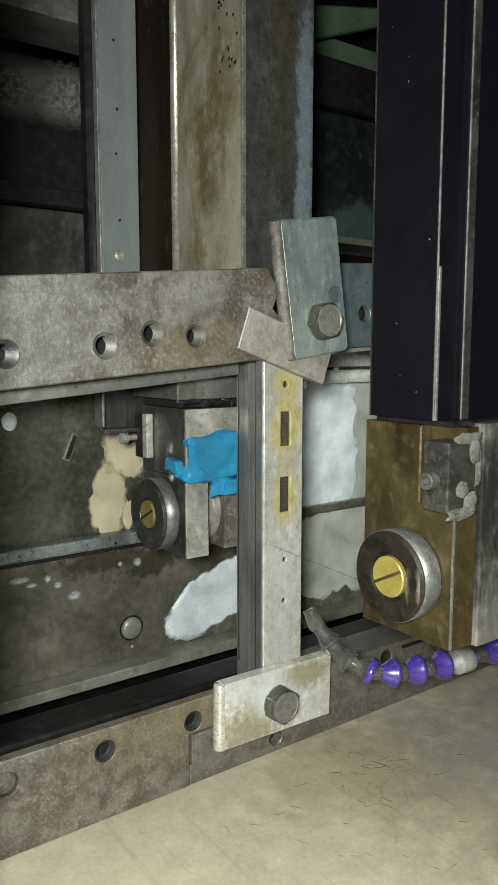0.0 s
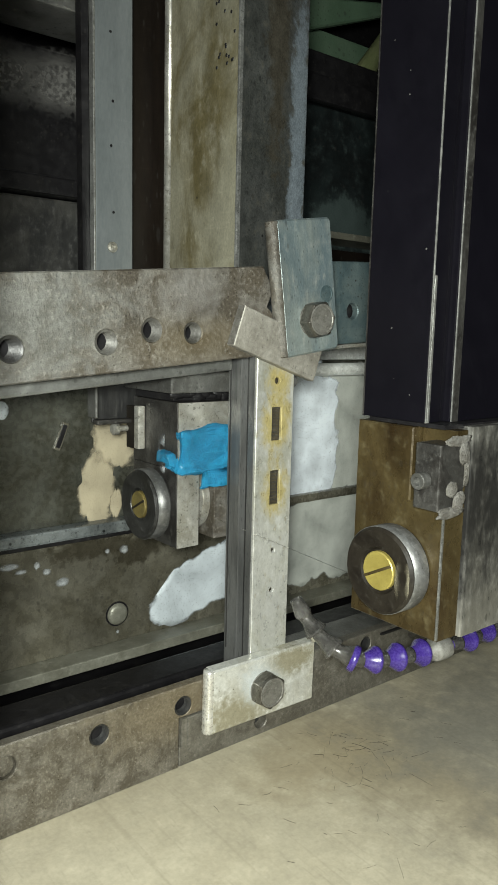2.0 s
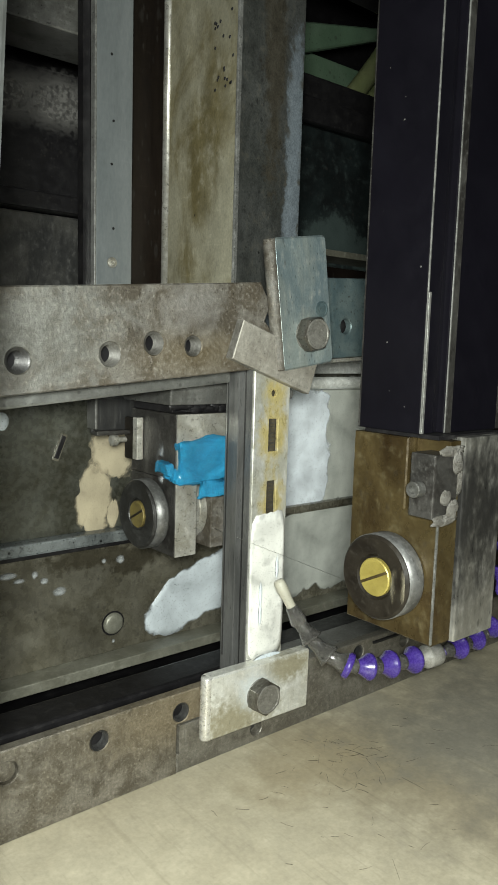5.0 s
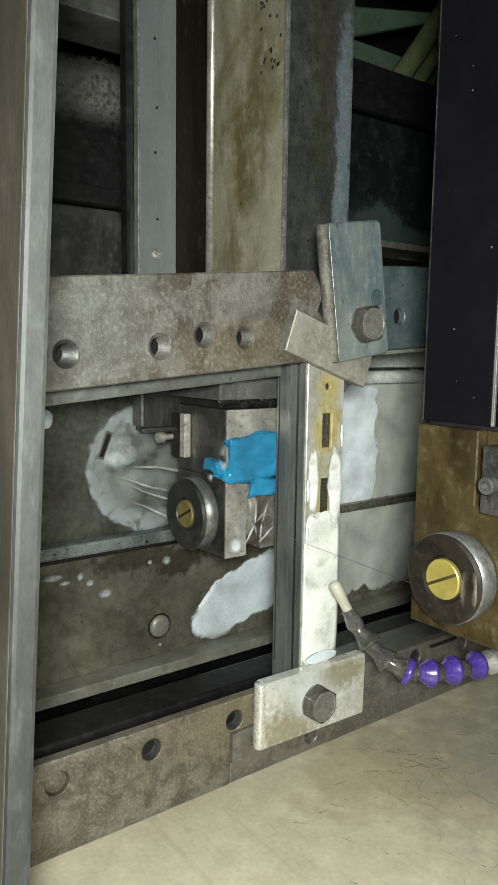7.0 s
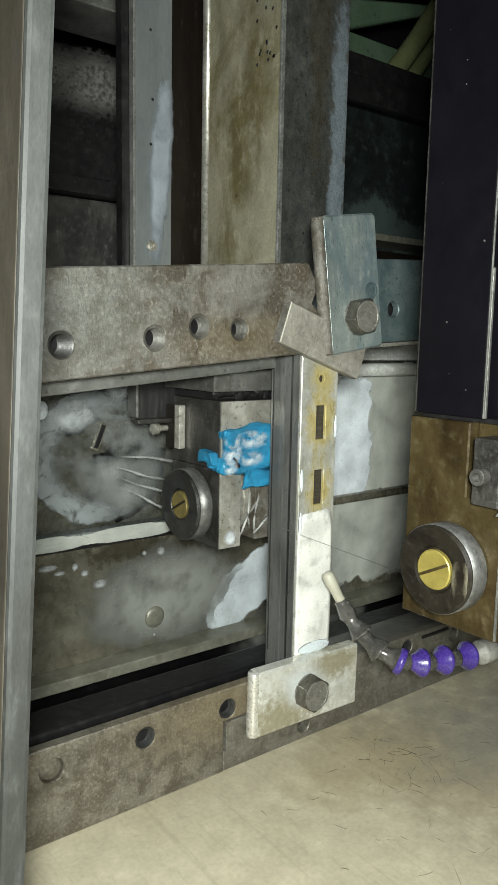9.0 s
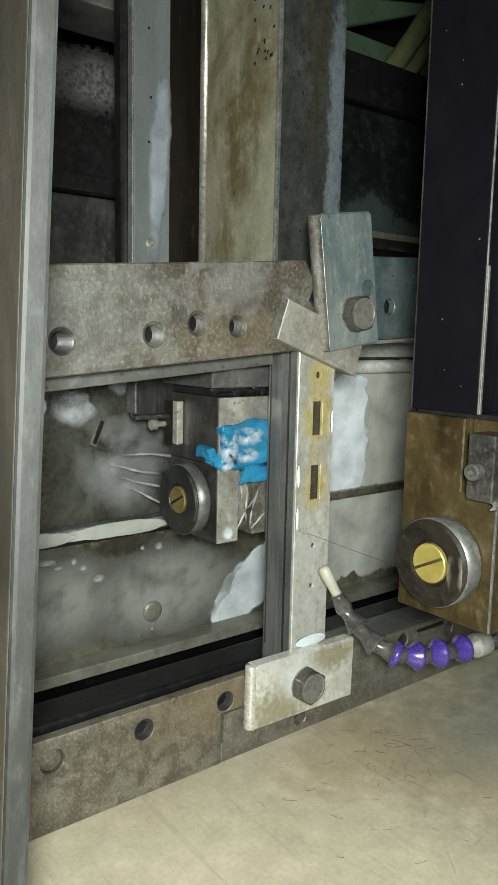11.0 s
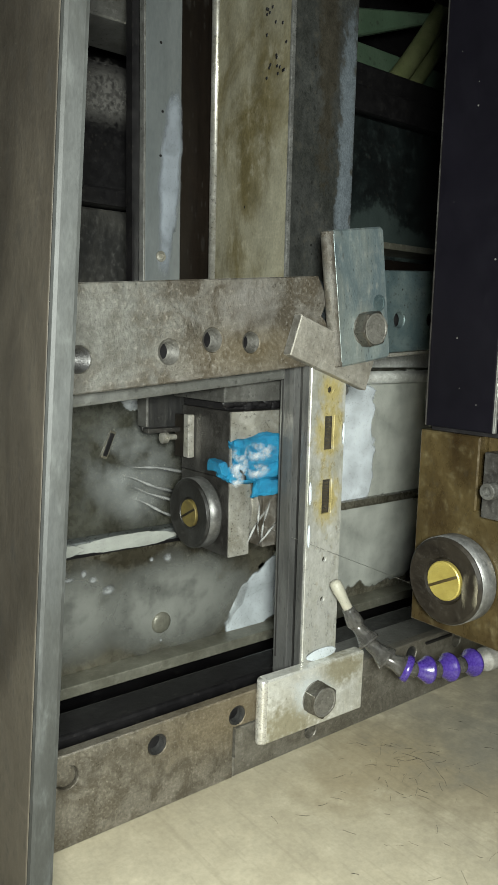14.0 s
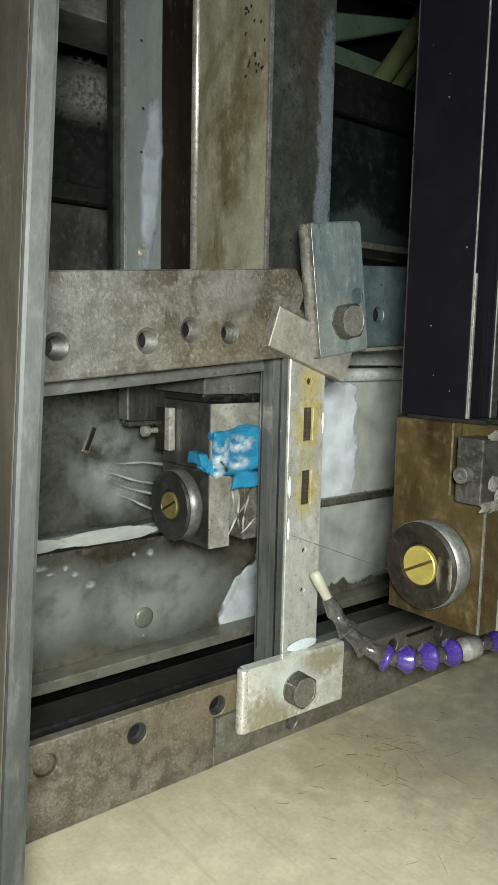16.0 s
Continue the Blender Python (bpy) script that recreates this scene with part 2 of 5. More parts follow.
M_BAR = surface("oiled_steel_bar", (0.120, 0.111, 0.095), (0.058, 0.048, 0.034), (0.190, 0.181, 0.162), 56, (0.46, 0.66), 0.2, 0.5, spots=0.22, spot_col=(0.030, 0.023, 0.014), soft=0.12, grain=0.38, drift=0.26, pits=0.85, halos=((-0.075, 0.004, 0.05, 0.035, (0.095, 0.102, 0.096)), (0.035, -0.014, 0.045, 0.014, (0.105, 0.080, 0.040)), (0.03, 0.012, 0.018, 0.014, (0.20, 0.192, 0.18))), edge=0.7, halo_mix=0.5)
M_BARLOW = surface("browned_steel_bar", (0.150, 0.136, 0.110), (0.088, 0.076, 0.056), (0.225, 0.208, 0.172), 78, (0.36, 0.58), 0.3, 0.45, spots=0.18, spot_col=(0.03, 0.024, 0.015), soft=0.12, halos=((0.15, 0.045, 0.06, 0.022),), halo_col=(0.165, 0.125, 0.066), grain=0.4, drift=0.16, pits=0.6, halo_mix=0.5, edge=0.8)
M_TEAL = surface("blued_steel", (0.125, 0.165, 0.178), (0.205, 0.232, 0.218), (0.27, 0.275, 0.25), 30, (0.3, 0.5), 0.35, 0.3, streak=2.2, soft=0.14, drift=0.25)
M_TEALDARK = surface("dark_blued_steel", (0.08, 0.12, 0.13), (0.13, 0.17, 0.17), (0.04, 0.05, 0.05), 36, (0.35, 0.6), 0.5, 0.25, spots=0.2)
M_CLAMP = surface("bright_scuffed_steel", (0.60, 0.60, 0.555), (0.50, 0.485, 0.41), (0.68, 0.676, 0.645), 34, (0.26, 0.44), 0.35, 0.2, spots=0.09, spot_col=(0.1, 0.085, 0.05), soft=0.16, mid=0.56, halos=((-0.024, -0.013, 0.034, 0.016), (0.028, 0.014, 0.026, 0.010), (-0.006, 0.002, 0.016, 0.014, (0.66, 0.70, 0.70))), halo_col=(0.29, 0.26, 0.165), edge=0.5, halo_mix=0.85, drift=0.12, pits=0.3)
M_WEDGE = surface("dull_grey_steel", (0.27, 0.255, 0.22), (0.20, 0.185, 0.155), (0.30, 0.285, 0.255), 55, (0.45, 0.65), 0.3, 0.3)
M_TONGUE = surface("grey_fixture_steel", (0.150, 0.140, 0.117), (0.100, 0.091, 0.073), (0.20, 0.19, 0.163), 60, (0.32, 0.52), 0.3, 0.35, soft=0.14, grain=0.32)
# Paler steel that carries the highlight of the clamp's rounded end.
M_ENDGLINT = surface("highlighted_steel_end", (0.66, 0.65, 0.61), (0.52, 0.505, 0.45), (0.74, 0.73, 0.70), 50, (0.22, 0.36), 0.6, 0.12, grain=0.15, pits=0.4)
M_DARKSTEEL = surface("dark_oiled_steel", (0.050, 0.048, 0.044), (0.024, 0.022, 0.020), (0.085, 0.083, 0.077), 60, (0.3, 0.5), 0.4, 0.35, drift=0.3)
M_BOLT = surface("worn_bolt_steel", (0.20, 0.193, 0.172), (0.13, 0.124, 0.108), (0.30, 0.288, 0.26), 90, (0.25, 0.4), 0.35, 0.06, grain=0.15)
# Darker copy of the bolt steel, with the flanks' shade in its colour.
M_BOLTSHADE = surface("shaded_bolt_flank", (0.13, 0.122, 0.105), (0.085, 0.078, 0.064), (0.20, 0.19, 0.165), 90, (0.25, 0.42), 0.7, 0.08, grain=0.15)
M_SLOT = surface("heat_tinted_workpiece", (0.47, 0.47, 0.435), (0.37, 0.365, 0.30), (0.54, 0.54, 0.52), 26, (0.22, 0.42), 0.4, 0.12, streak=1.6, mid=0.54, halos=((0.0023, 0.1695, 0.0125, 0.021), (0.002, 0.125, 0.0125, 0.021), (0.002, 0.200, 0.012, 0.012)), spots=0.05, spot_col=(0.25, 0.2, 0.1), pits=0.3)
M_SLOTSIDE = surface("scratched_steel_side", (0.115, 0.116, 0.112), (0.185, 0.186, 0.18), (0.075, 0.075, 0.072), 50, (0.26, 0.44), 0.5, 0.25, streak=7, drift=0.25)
# Dark steel; on thread walls the tone stands in for shade inside holes.
M_GROOVE = surface("dark_groove_steel", (0.020, 0.020, 0.020), (0.036, 0.035, 0.033), (0.050, 0.049, 0.047), 50, (0.3, 0.5), 0.3, 0.2, streak=8, spec=0.4)
M_WALL = surface("wet_grey_sheet", (0.072, 0.074, 0.061), (0.039, 0.038, 0.027), (0.092, 0.092, 0.078), 26, (0.18, 0.38), 0.25, 0.35, soft=0.16, clear=0.3, grain=0.3, drift=0.2, pits=0.4)
M_LEDGEDARK = surface("blue_grey_wet_ledge", (0.165, 0.18, 0.18), (0.115, 0.126, 0.125), (0.20, 0.215, 0.21), 40, (0.22, 0.42), 0.3, 0.3, spots=0.3, spot_col=(0.02, 0.022, 0.022), drift=0.3, pits=0.9)
M_RAIL = surface("grey_rail_steel", (0.135, 0.138, 0.13), (0.10, 0.10, 0.092), (0.15, 0.152, 0.145), 24, (0.3, 0.5), 0.4, 0.2, soft=0.2)
M_WALLLOW = surface("stained_olive_sheet", (0.088, 0.081, 0.058), (0.130, 0.122, 0.094), (0.105, 0.100, 0.078), 20, (0.18, 0.38), 0.25, 0.3, soft=0.12, clear=0.35, grain=0.3, drift=0.38, pits=0.5, halos=((-0.035, 0.085, 0.04, 0.016), (0.01, 0.078, 0.022, 0.014)), halo_col=(0.046, 0.041, 0.028), edge=0.25)
M_LEDGE = surface("worn_ledge_steel", (0.225, 0.222, 0.180), (0.155, 0.15, 0.115), (0.26, 0.257, 0.215), 30, (0.3, 0.5), 0.3, 0.25, soft=0.2, pits=0.3)
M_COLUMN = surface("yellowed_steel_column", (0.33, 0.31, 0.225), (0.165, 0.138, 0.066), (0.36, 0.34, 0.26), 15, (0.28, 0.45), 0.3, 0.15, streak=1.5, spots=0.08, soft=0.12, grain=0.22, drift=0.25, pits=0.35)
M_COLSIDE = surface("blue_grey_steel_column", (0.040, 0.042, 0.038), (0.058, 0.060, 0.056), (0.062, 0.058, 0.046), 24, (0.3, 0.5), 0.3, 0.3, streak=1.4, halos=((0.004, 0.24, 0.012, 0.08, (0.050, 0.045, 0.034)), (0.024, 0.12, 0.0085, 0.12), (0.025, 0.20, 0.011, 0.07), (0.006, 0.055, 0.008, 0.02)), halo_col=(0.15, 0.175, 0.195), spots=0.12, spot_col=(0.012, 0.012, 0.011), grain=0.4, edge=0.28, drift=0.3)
M_STRIP = surface("grey_painted_strip", (0.115, 0.128, 0.13), (0.15, 0.163, 0.165), (0.10, 0.108, 0.11), 14, (0.3, 0.45), 0.2, 0.08, streak=3, grain=0.12, pits=0.0, scuff=0.06)
# Near-black for dark panels, also the shade filled into gaps and holes.
M_DARK = surface("dark_panel_and_shade", (0.0075, 0.0070, 0.0078), (0.0115, 0.0108, 0.0115), (0.017, 0.016, 0.016), 16, (0.3, 0.55), 0.1, 0.2, spec=0.35)
M_SPLASH = surface("splashed_dark_panel", (0.020, 0.020, 0.019), (0.058, 0.056, 0.050), (0.08, 0.077, 0.072), 26, (0.35, 0.6), 0.1, 0.3, streak=1.4)
M_BROWNDARK = surface("dark_brown_panel", (0.0052, 0.0038, 0.0028), (0.009, 0.0066, 0.0048), (0.004, 0.003, 0.0024), 14, (0.35, 0.5), 0.0, 0.1, streak=3, spec=0.15, pits=0.35, drift=0.3, scuff=0.3)
M_BLACK = surface("black_painted_column", (0.0030, 0.0027, 0.0044), (0.0040, 0.0036, 0.0058), (0.0034, 0.0031, 0.0050), 8, (0.38, 0.48), 0.0, 0.03, spots=0.03, spot_col=(0.15, 0.15, 0.15), spec=0.16, grain=0.12, pits=0.0, drift=0.2, scuff=0.0)
M_EDGE = surface("bare_steel_edge", (0.34, 0.34, 0.32), (0.22, 0.22, 0.205), (0.42, 0.42, 0.40), 60, (0.25, 0.45), 0.7, 0.15)
M_AMBER = surface("amber_stained_block", (0.084, 0.062, 0.026), (0.026, 0.015, 0.006), (0.118, 0.098, 0.052), 17, (0.22, 0.40), 0.35, 0.12, streak=1.2, soft=0.2, mid=0.52, spots=0.08, grain=0.2, drift=0.34, pits=0.2)
M_GREYBLOCK = surface("grey_steel_block", (0.155, 0.155, 0.146), (0.085, 0.083, 0.075), (0.20, 0.20, 0.19), 28, (0.26, 0.46), 0.45, 0.2, soft=0.2, drift=0.28)
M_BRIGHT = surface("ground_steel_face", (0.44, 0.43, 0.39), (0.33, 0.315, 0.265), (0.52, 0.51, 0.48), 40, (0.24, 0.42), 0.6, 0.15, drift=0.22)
M_COVER = surface("dark_round_cover", (0.010, 0.008, 0.006), (0.018, 0.015, 0.011), (0.026, 0.023, 0.018), 40, (0.4, 0.6), 0.0, 0.12, spec=0.16)
M_COVERRIM = surface("turned_steel_rim", (0.16, 0.16, 0.155), (0.10, 0.10, 0.095), (0.22, 0.22, 0.21), 60, (0.35, 0.5), 0.6, 0.15)
M_BRASS = surface("yellow_brass", (0.40, 0.325, 0.085), (0.33, 0.265, 0.065), (0.29, 0.235, 0.075), 60, (0.35, 0.5), 0.45, 0.15, grain=0.12, pits=0.4)
M_SCALE = surface("limescale_crust", (0.095, 0.088, 0.074), (0.16, 0.153, 0.138), (0.06, 0.054, 0.042), 160, (0.4, 0.7), 0.0, 0.9)
M_CRUST = foam_material("cream_dried_splash", 0.75, (0.30, 0.27, 0.19), 0.35, 160)
# The last halo greys the right side: painted shadow together with stain.
M_FLOOR = surface("scuffed_beige_tray", (0.425, 0.386, 0.285), (0.375, 0.334, 0.238), (0.445, 0.405, 0.30), 9, (0.36, 0.52), 0.05, 0.1, spots=0.0, spot_col=(0.13, 0.105, 0.065), soft=0.25, scratch=0.16, grain=0.13, flat=True, halos=((0.058, -0.055, 0.045, 0.05, (0.31, 0.255, 0.155)), (0.075, -0.11, 0.035, 0.08), (0.02, -0.05, 0.045, 0.03), (0.18, -0.09, 0.11, 0.10, (0.25, 0.235, 0.188))), halo_col=(0.32, 0.272, 0.18), pits=0.0, drift=0.09, scuff=0.12, edge=0.85)
M_BLUE = surface("crinkled_blue_tape", (0.008, 0.21, 0.385), (0.005, 0.155, 0.31), (0.018, 0.28, 0.46), 130, (0.42, 0.62), 0.0, 1.2, clear=0.05, pits=0.0, drift=0.12, scuff=0.0)
M_PURPLE = surface("glossy_purple_plastic", (0.055, 0.03, 0.22), (0.042, 0.022, 0.18), (0.07, 0.045, 0.26), 90, (0.2, 0.35), 0.0, 0.1, clear=0.9, grain=0.15, pits=0.0, drift=0.1, scuff=0.0)
M_CLEARPL = surface("wet_smoky_plastic", (0.050, 0.048, 0.044), (0.095, 0.091, 0.083), (0.025, 0.024, 0.022), 150, (0.08, 0.25), 0.1, 1.0, clear=0.8, pits=0.6, drift=0.2, scuff=0.0)
M_WHITEPL = surface("cloudy_white_plastic", (0.30, 0.292, 0.265), (0.20, 0.195, 0.175), (0.38, 0.372, 0.35), 110, (0.25, 0.45), 0.0, 0.3, pits=0.0, drift=0.1, scuff=0.0)
M_POST = surface("brown_guard_sheet", (0.037, 0.032, 0.025), (0.055, 0.048, 0.037), (0.028, 0.026, 0.022), 16, (0.5, 0.7), 0.0, 0.2, streak=1.6, spec=0.15, grain=0.14, pits=0.3, drift=0.35, scuff=0.15)
M_POSTEDGE = surface("cut_sheet_edge", (0.036, 0.038, 0.037), (0.025, 0.026, 0.024), (0.048, 0.051, 0.049), 30, (0.5, 0.65), 0.0, 0.1, streak=3, spec=0.3, pits=0.0, drift=0.1, scuff=0.0)
M_GREEN = surface("pale_green_paint", (0.085, 0.14, 0.088), (0.11, 0.165, 0.11), (0.07, 0.115, 0.075), 12, (0.35, 0.5), 0.0, 0.05, grain=0.12)
M_GREENHOSE = surface("olive_green_hose", (0.15, 0.175, 0.075), (0.19, 0.21, 0.10), (0.11, 0.13, 0.06), 30, (0.35, 0.5), 0.0, 0.1)
M_TURQ = surface("turquoise_splash_panel", (0.008, 0.010, 0.010), (0.014, 0.02, 0.02), (0.03, 0.042, 0.04), 14, (0.35, 0.55), 0.1, 0.2, halos=((-0.03, 0.112, 0.05, 0.03), (0.03, 0.10, 0.05, 0.018)), halo_col=(0.050, 0.068, 0.064), edge=0.25)
M_WIRE = plain("thin_steel_wire", (0.4, 0.4, 0.38), 0.3, 1.0)
M_THREAD = surface("cut_thread_steel", (0.085, 0.082, 0.073), (0.05, 0.047, 0.04), (0.13, 0.126, 0.115), 60, (0.35, 0.5), 0.3, 0.1)
M_SLOTBACK = surface("brown_slot_backing", (0.052, 0.043, 0.028), (0.036, 0.030, 0.02), (0.07, 0.06, 0.042), 60, (0.4, 0.6), 0.2, 0.2)
M_WETWASH = foam_material("grey_running_wash", 0.8, (0.215, 0.222, 0.202), 0.3, 34)
M_BRASSDULL = surface("dirty_brass", (0.20, 0.158, 0.048), (0.13, 0.10, 0.036), (0.26, 0.21, 0.08), 70, (0.35, 0.55), 0.4, 0.2)
M_COVERGREY = surface("scuffed_grey_cover", (0.030, 0.030, 0.028), (0.017, 0.016, 0.014), (0.062, 0.062, 0.060), 45, (0.3, 0.5), 0.3, 0.25, drift=0.3)
# The halo darkens the upper part, a dark reflection put into the colour.
M_SIDEPLATE = surface("side_plate_dark_top", (0.30, 0.292, 0.262), (0.20, 0.192, 0.165), (0.36, 0.352, 0.325), 24, (0.26, 0.42), 0.45, 0.12, streak=2, drift=0.3, halos=((0.012, 0.075, 0.06, 0.050), ), halo_col=(0.032, 0.031, 0.029), edge=0.7, grain=0.12, scuff=0.06)
M_PIPE = surface("pale_wet_steel", (0.62, 0.63, 0.60), (0.48, 0.485, 0.45), (0.70, 0.71, 0.69), 40, (0.3, 0.5), 0.2, 0.2, pits=0.3)
M_HALL = surface("hall_wall_paint", (0.12, 0.125, 0.125), (0.10, 0.105, 0.105), (0.13, 0.135, 0.135), 1.2, (0.5, 0.7), 0.0, 0.0, grain=0.12, pits=0.0, drift=0.1, scuff=0.0)
M_FOAM = foam_material("white_foam", 1.0, (0.55, 0.60, 0.63), 0.05, 30, 0.24)
M_MIST = foam_material("sprayed_water_film", 0.38, (0.28, 0.295, 0.285), 0.4)
M_JET = foam_material("milky_water", 0.9, (0.64, 0.64, 0.60), 0.0, 80, 0.12)
M_STREAK = foam_material("spray_streaks", 0.5, (0.48, 0.49, 0.48), 0.35)
M_WHITEWASH = foam_material("bright_wet_foam", 1.0, (0.80, 0.86, 0.91), 0.03, 22, 0.2)
M_SPECK = foam_material("speckled_dried_splash", 0.6, (0.15, 0.145, 0.135), 0.30, 260)
M_LEDGEFOAM = foam_material("creamy_suds", 1.0, (0.36, 0.375, 0.345), 0.03)
M_WASH = foam_material("grey_wash_film", 1.0, (0.48, 0.495, 0.45), 0.03, 26)
M_CREAM = foam_material("cream_water", 1.0, (0.38, 0.365, 0.295))
M_TAPEFOAM = foam_material("glinting_suds", 0.32, (0.72, 0.77, 0.80), 0.3, 170)
M_DAB = foam_material("broken_suds", 0.6, (0.36, 0.375, 0.375), 0.35, 170)
M_DABSOFT = foam_material("loose_wall_suds", 0.55, (0.40, 0.425, 0.44), 0.22, 70, 0.12)
M_STRIPFILM = foam_material("pale_running_film", 0.9, (0.215, 0.24, 0.27), 0.22, 45)
M_RING = ring_material("thrown_wash_film", (0.27, 0.295, 0.305))
M_FIBRE = surface("black_metal_fibre", (0.03, 0.025, 0.018), (0.05, 0.04, 0.028), (0.02, 0.018, 0.014), 60, (0.4, 0.6), 0.3, 0.0)
M_FACE = foam_material("milky_face_film", 0.85, (0.66, 0.66, 0.62), 0.15, 90, 0.12)
M_FOAMSOFT = foam_material("loose_foam", 0.8, (0.46, 0.49, 0.51), 0.3)
M_TANPATCH = foam_material("tan_reflection_patch", 1.0, (0.36, 0.312, 0.215), 0.12, 60)


# ---- mesh helpers ----
ROOT = {}


def thing(name, m, label, category, group="", kind=""):
    """An empty at the thing's base that carries its parts."""
    ob = new(name)
    ob.empty_display_size = 0.01
    ob.matrix_world = m
    ROOT[ob.name] = m.inverted()
    return tagged(ob, label, category, group, kind)


def part(name, bm, material, parent=None, label="", local=False, smooth=False):
    """Link a bmesh as one mesh object under a thing or a part. Shapes come in world space unless local."""
    me = bpy.data.meshes.new(name)
    inv = ROOT.get(parent.name) if parent else None
    if inv is not None and not local:
        bm.transform(inv)
    bmesh.ops.recalc_face_normals(bm, faces=bm.faces)
    bm.to_mesh(me)
    bm.free()
    me.materials.append(material)
    if smooth:
        for p in me.polygons:
            p.use_smooth = True
    ob = new(name, me)
    if parent:
        ob.parent = parent
        if inv is not None:
            ROOT[ob.name] = inv
    return tagged(ob, label) if label else ob


def box(x0, x1, y0, y1, z0, z1, bevel=0.0008, bm=None):
    out = bm or bmesh.new()
    made = bmesh.ops.create_cube(out, size=1)["verts"]
    for v in made:
        v.co = Vector((x0 + (v.co.x + 0.5) * (x1 - x0), y0 + (v.co.y + 0.5) * (y1 - y0), z0 + (v.co.z + 0.5) * (z1 - z0)))
    if bevel:
        edges = list({e for v in made for e in v.link_edges})
        bmesh.ops.bevel(out, geom=edges, offset=bevel, segments=2, profile=0.6, affect="EDGES")
    return out


def circle(cx, cz, r, n=20):
    return [(cx + r * math.cos(2 * math.pi * k / n), cz + r * math.sin(2 * math.pi * k / n)) for k in range(n)]


def rect(x0, x1, z0, z1):
    return [(x0, z0), (x1, z0), (x1, z1), (x0, z1)]


def rounded(x0, x1, z0, z1, r, n=5):
    """A counterclockwise rectangle whose corners are rounded by r."""
    out = []
    for cx, cz, a0 in ((x1 - r, z0 + r, -90), (x1 - r, z1 - r, 0), (x0 + r, z1 - r, 90), (x0 + r, z0 + r, 180)):
        out += [(cx + r * math.cos(radians(a0 + 90 * k / n)), cz + r * math.sin(radians(a0 + 90 * k / n))) for k in range(n + 1)]
    return out


def inset(loop, d):
    out, n = [], len(loop)
    for i in range(n):
        p, a, b = Vector(loop[i]), Vector(loop[i - 1]), Vector(loop[(i + 1) % n])
        e1, e2 = (p - a).normalized(), (b - p).normalized()
        n1, n2 = Vector((-e1.y, e1.x)), Vector((-e2.y, e2.x))
        k = (n1 + n2) / max(0.3, 1 + n1.dot(n2))
        out.append(tuple(p + k * d))
    return out


def plate(outline, holes, y0, y1, chamfer=0.0008):
    """A plate in the x-z plane from y0 (front) to y1, with through holes; the outline runs counterclockwise."""
    bm = bmesh.new()

    def ring(loop, y):
        return [bm.verts.new((p[0], y, p[1])) for p in loop]

    def sides(a, b):
        n = len(a)
        for i in range(n):
            bm.faces.new((a[i], a[(i + 1) % n], b[(i + 1) % n], b[i]))

    front = ring(inset(outline, chamfer), y0)
    mid = ring(outline, y0 + chamfer)
    back = ring(outline, y1)
    sides(front, mid)
    sides(mid, back)
    fl, bl = [front], [back]
    for h in holes:
        f = ring(inset(h, -chamfer * 0.7), y0)
        g = ring(h, y0 + chamfer)
        b = ring(h, y1)
        sides(f, g)
        sides(g, b)
        fl.append(f)
        bl.append(b)
    for loops in (fl, bl):
        edges = []
        for lp in loops:
            for i in range(len(lp)):
                e = bm.edges.get((lp[i], lp[(i + 1) % len(lp)]))
                edges.append(e or bm.edges.new((lp[i], lp[(i + 1) % len(lp)])))
        bmesh.ops.triangle_fill(bm, use_beauty=True, use_dissolve=False, edges=edges)
    return bm


def lathe(profile, m=None, n=32, bm=None):
    """Turn (radius, height) pairs about z, then lay by m."""
    out = bm or bmesh.new()
    m = m or Matrix()
    rings = []
    for r, h in profile:
        if r < 1e-6:
            rings.append([out.verts.new(m @ Vector((0, 0, h)))])
        else:
            rings.append([out.verts.new(m @ Vector((r * math.cos(2 * math.pi * k / n), r * math.sin(2 * math.pi * k / n), h))) for k in range(n)])
    for a, b in zip(rings, rings[1:]):
        for k in range(n):
            q = [a[k % len(a)], a[(k + 1) % len(a)], b[(k + 1) % len(b)], b[k % len(b)]]
            q = list(dict.fromkeys(q))
            if len(q) > 2:
                out.faces.new(q)
    return out


def axis(origin, direction):
    """A pose whose z runs along direction."""
    q = Vector(direction).to_track_quat("Z", "Y")
    return Matrix.Translation(origin) @ q.to_matrix().to_4x4()


def tube(points, r, n=10, bm=None):
    out = bm or bmesh.new()
    pts = [Vector(p) for p in points]
    rings = []
    for i, p in enumerate(pts):
        d = (pts[min(i + 1, len(pts) - 1)] - pts[max(i - 1, 0)]).normalized()
        m = axis(p, d)
        rr = r[i] if isinstance(r, (list, tuple)) else r
        rings.append([out.verts.new(m @ Vector((rr * math.cos(2 * math.pi * k / n), rr * math.sin(2 * math.pi * k / n), 0))) for k in range(n)])
    for a, b in zip(rings, rings[1:]):
        for k in range(n):
            out.faces.new((a[k], a[(k + 1) % n], b[(k + 1) % n], b[k]))
    out.faces.new(rings[0])
    out.faces.new(rings[-1])
    return out


FRONT = pose(0, 0, 0, 90, 0, 0)      # lathe axis z -> -y (towards the front)
LEFT = pose(0, 0, 0, 0, -90, 0)      # lathe axis z -> -x


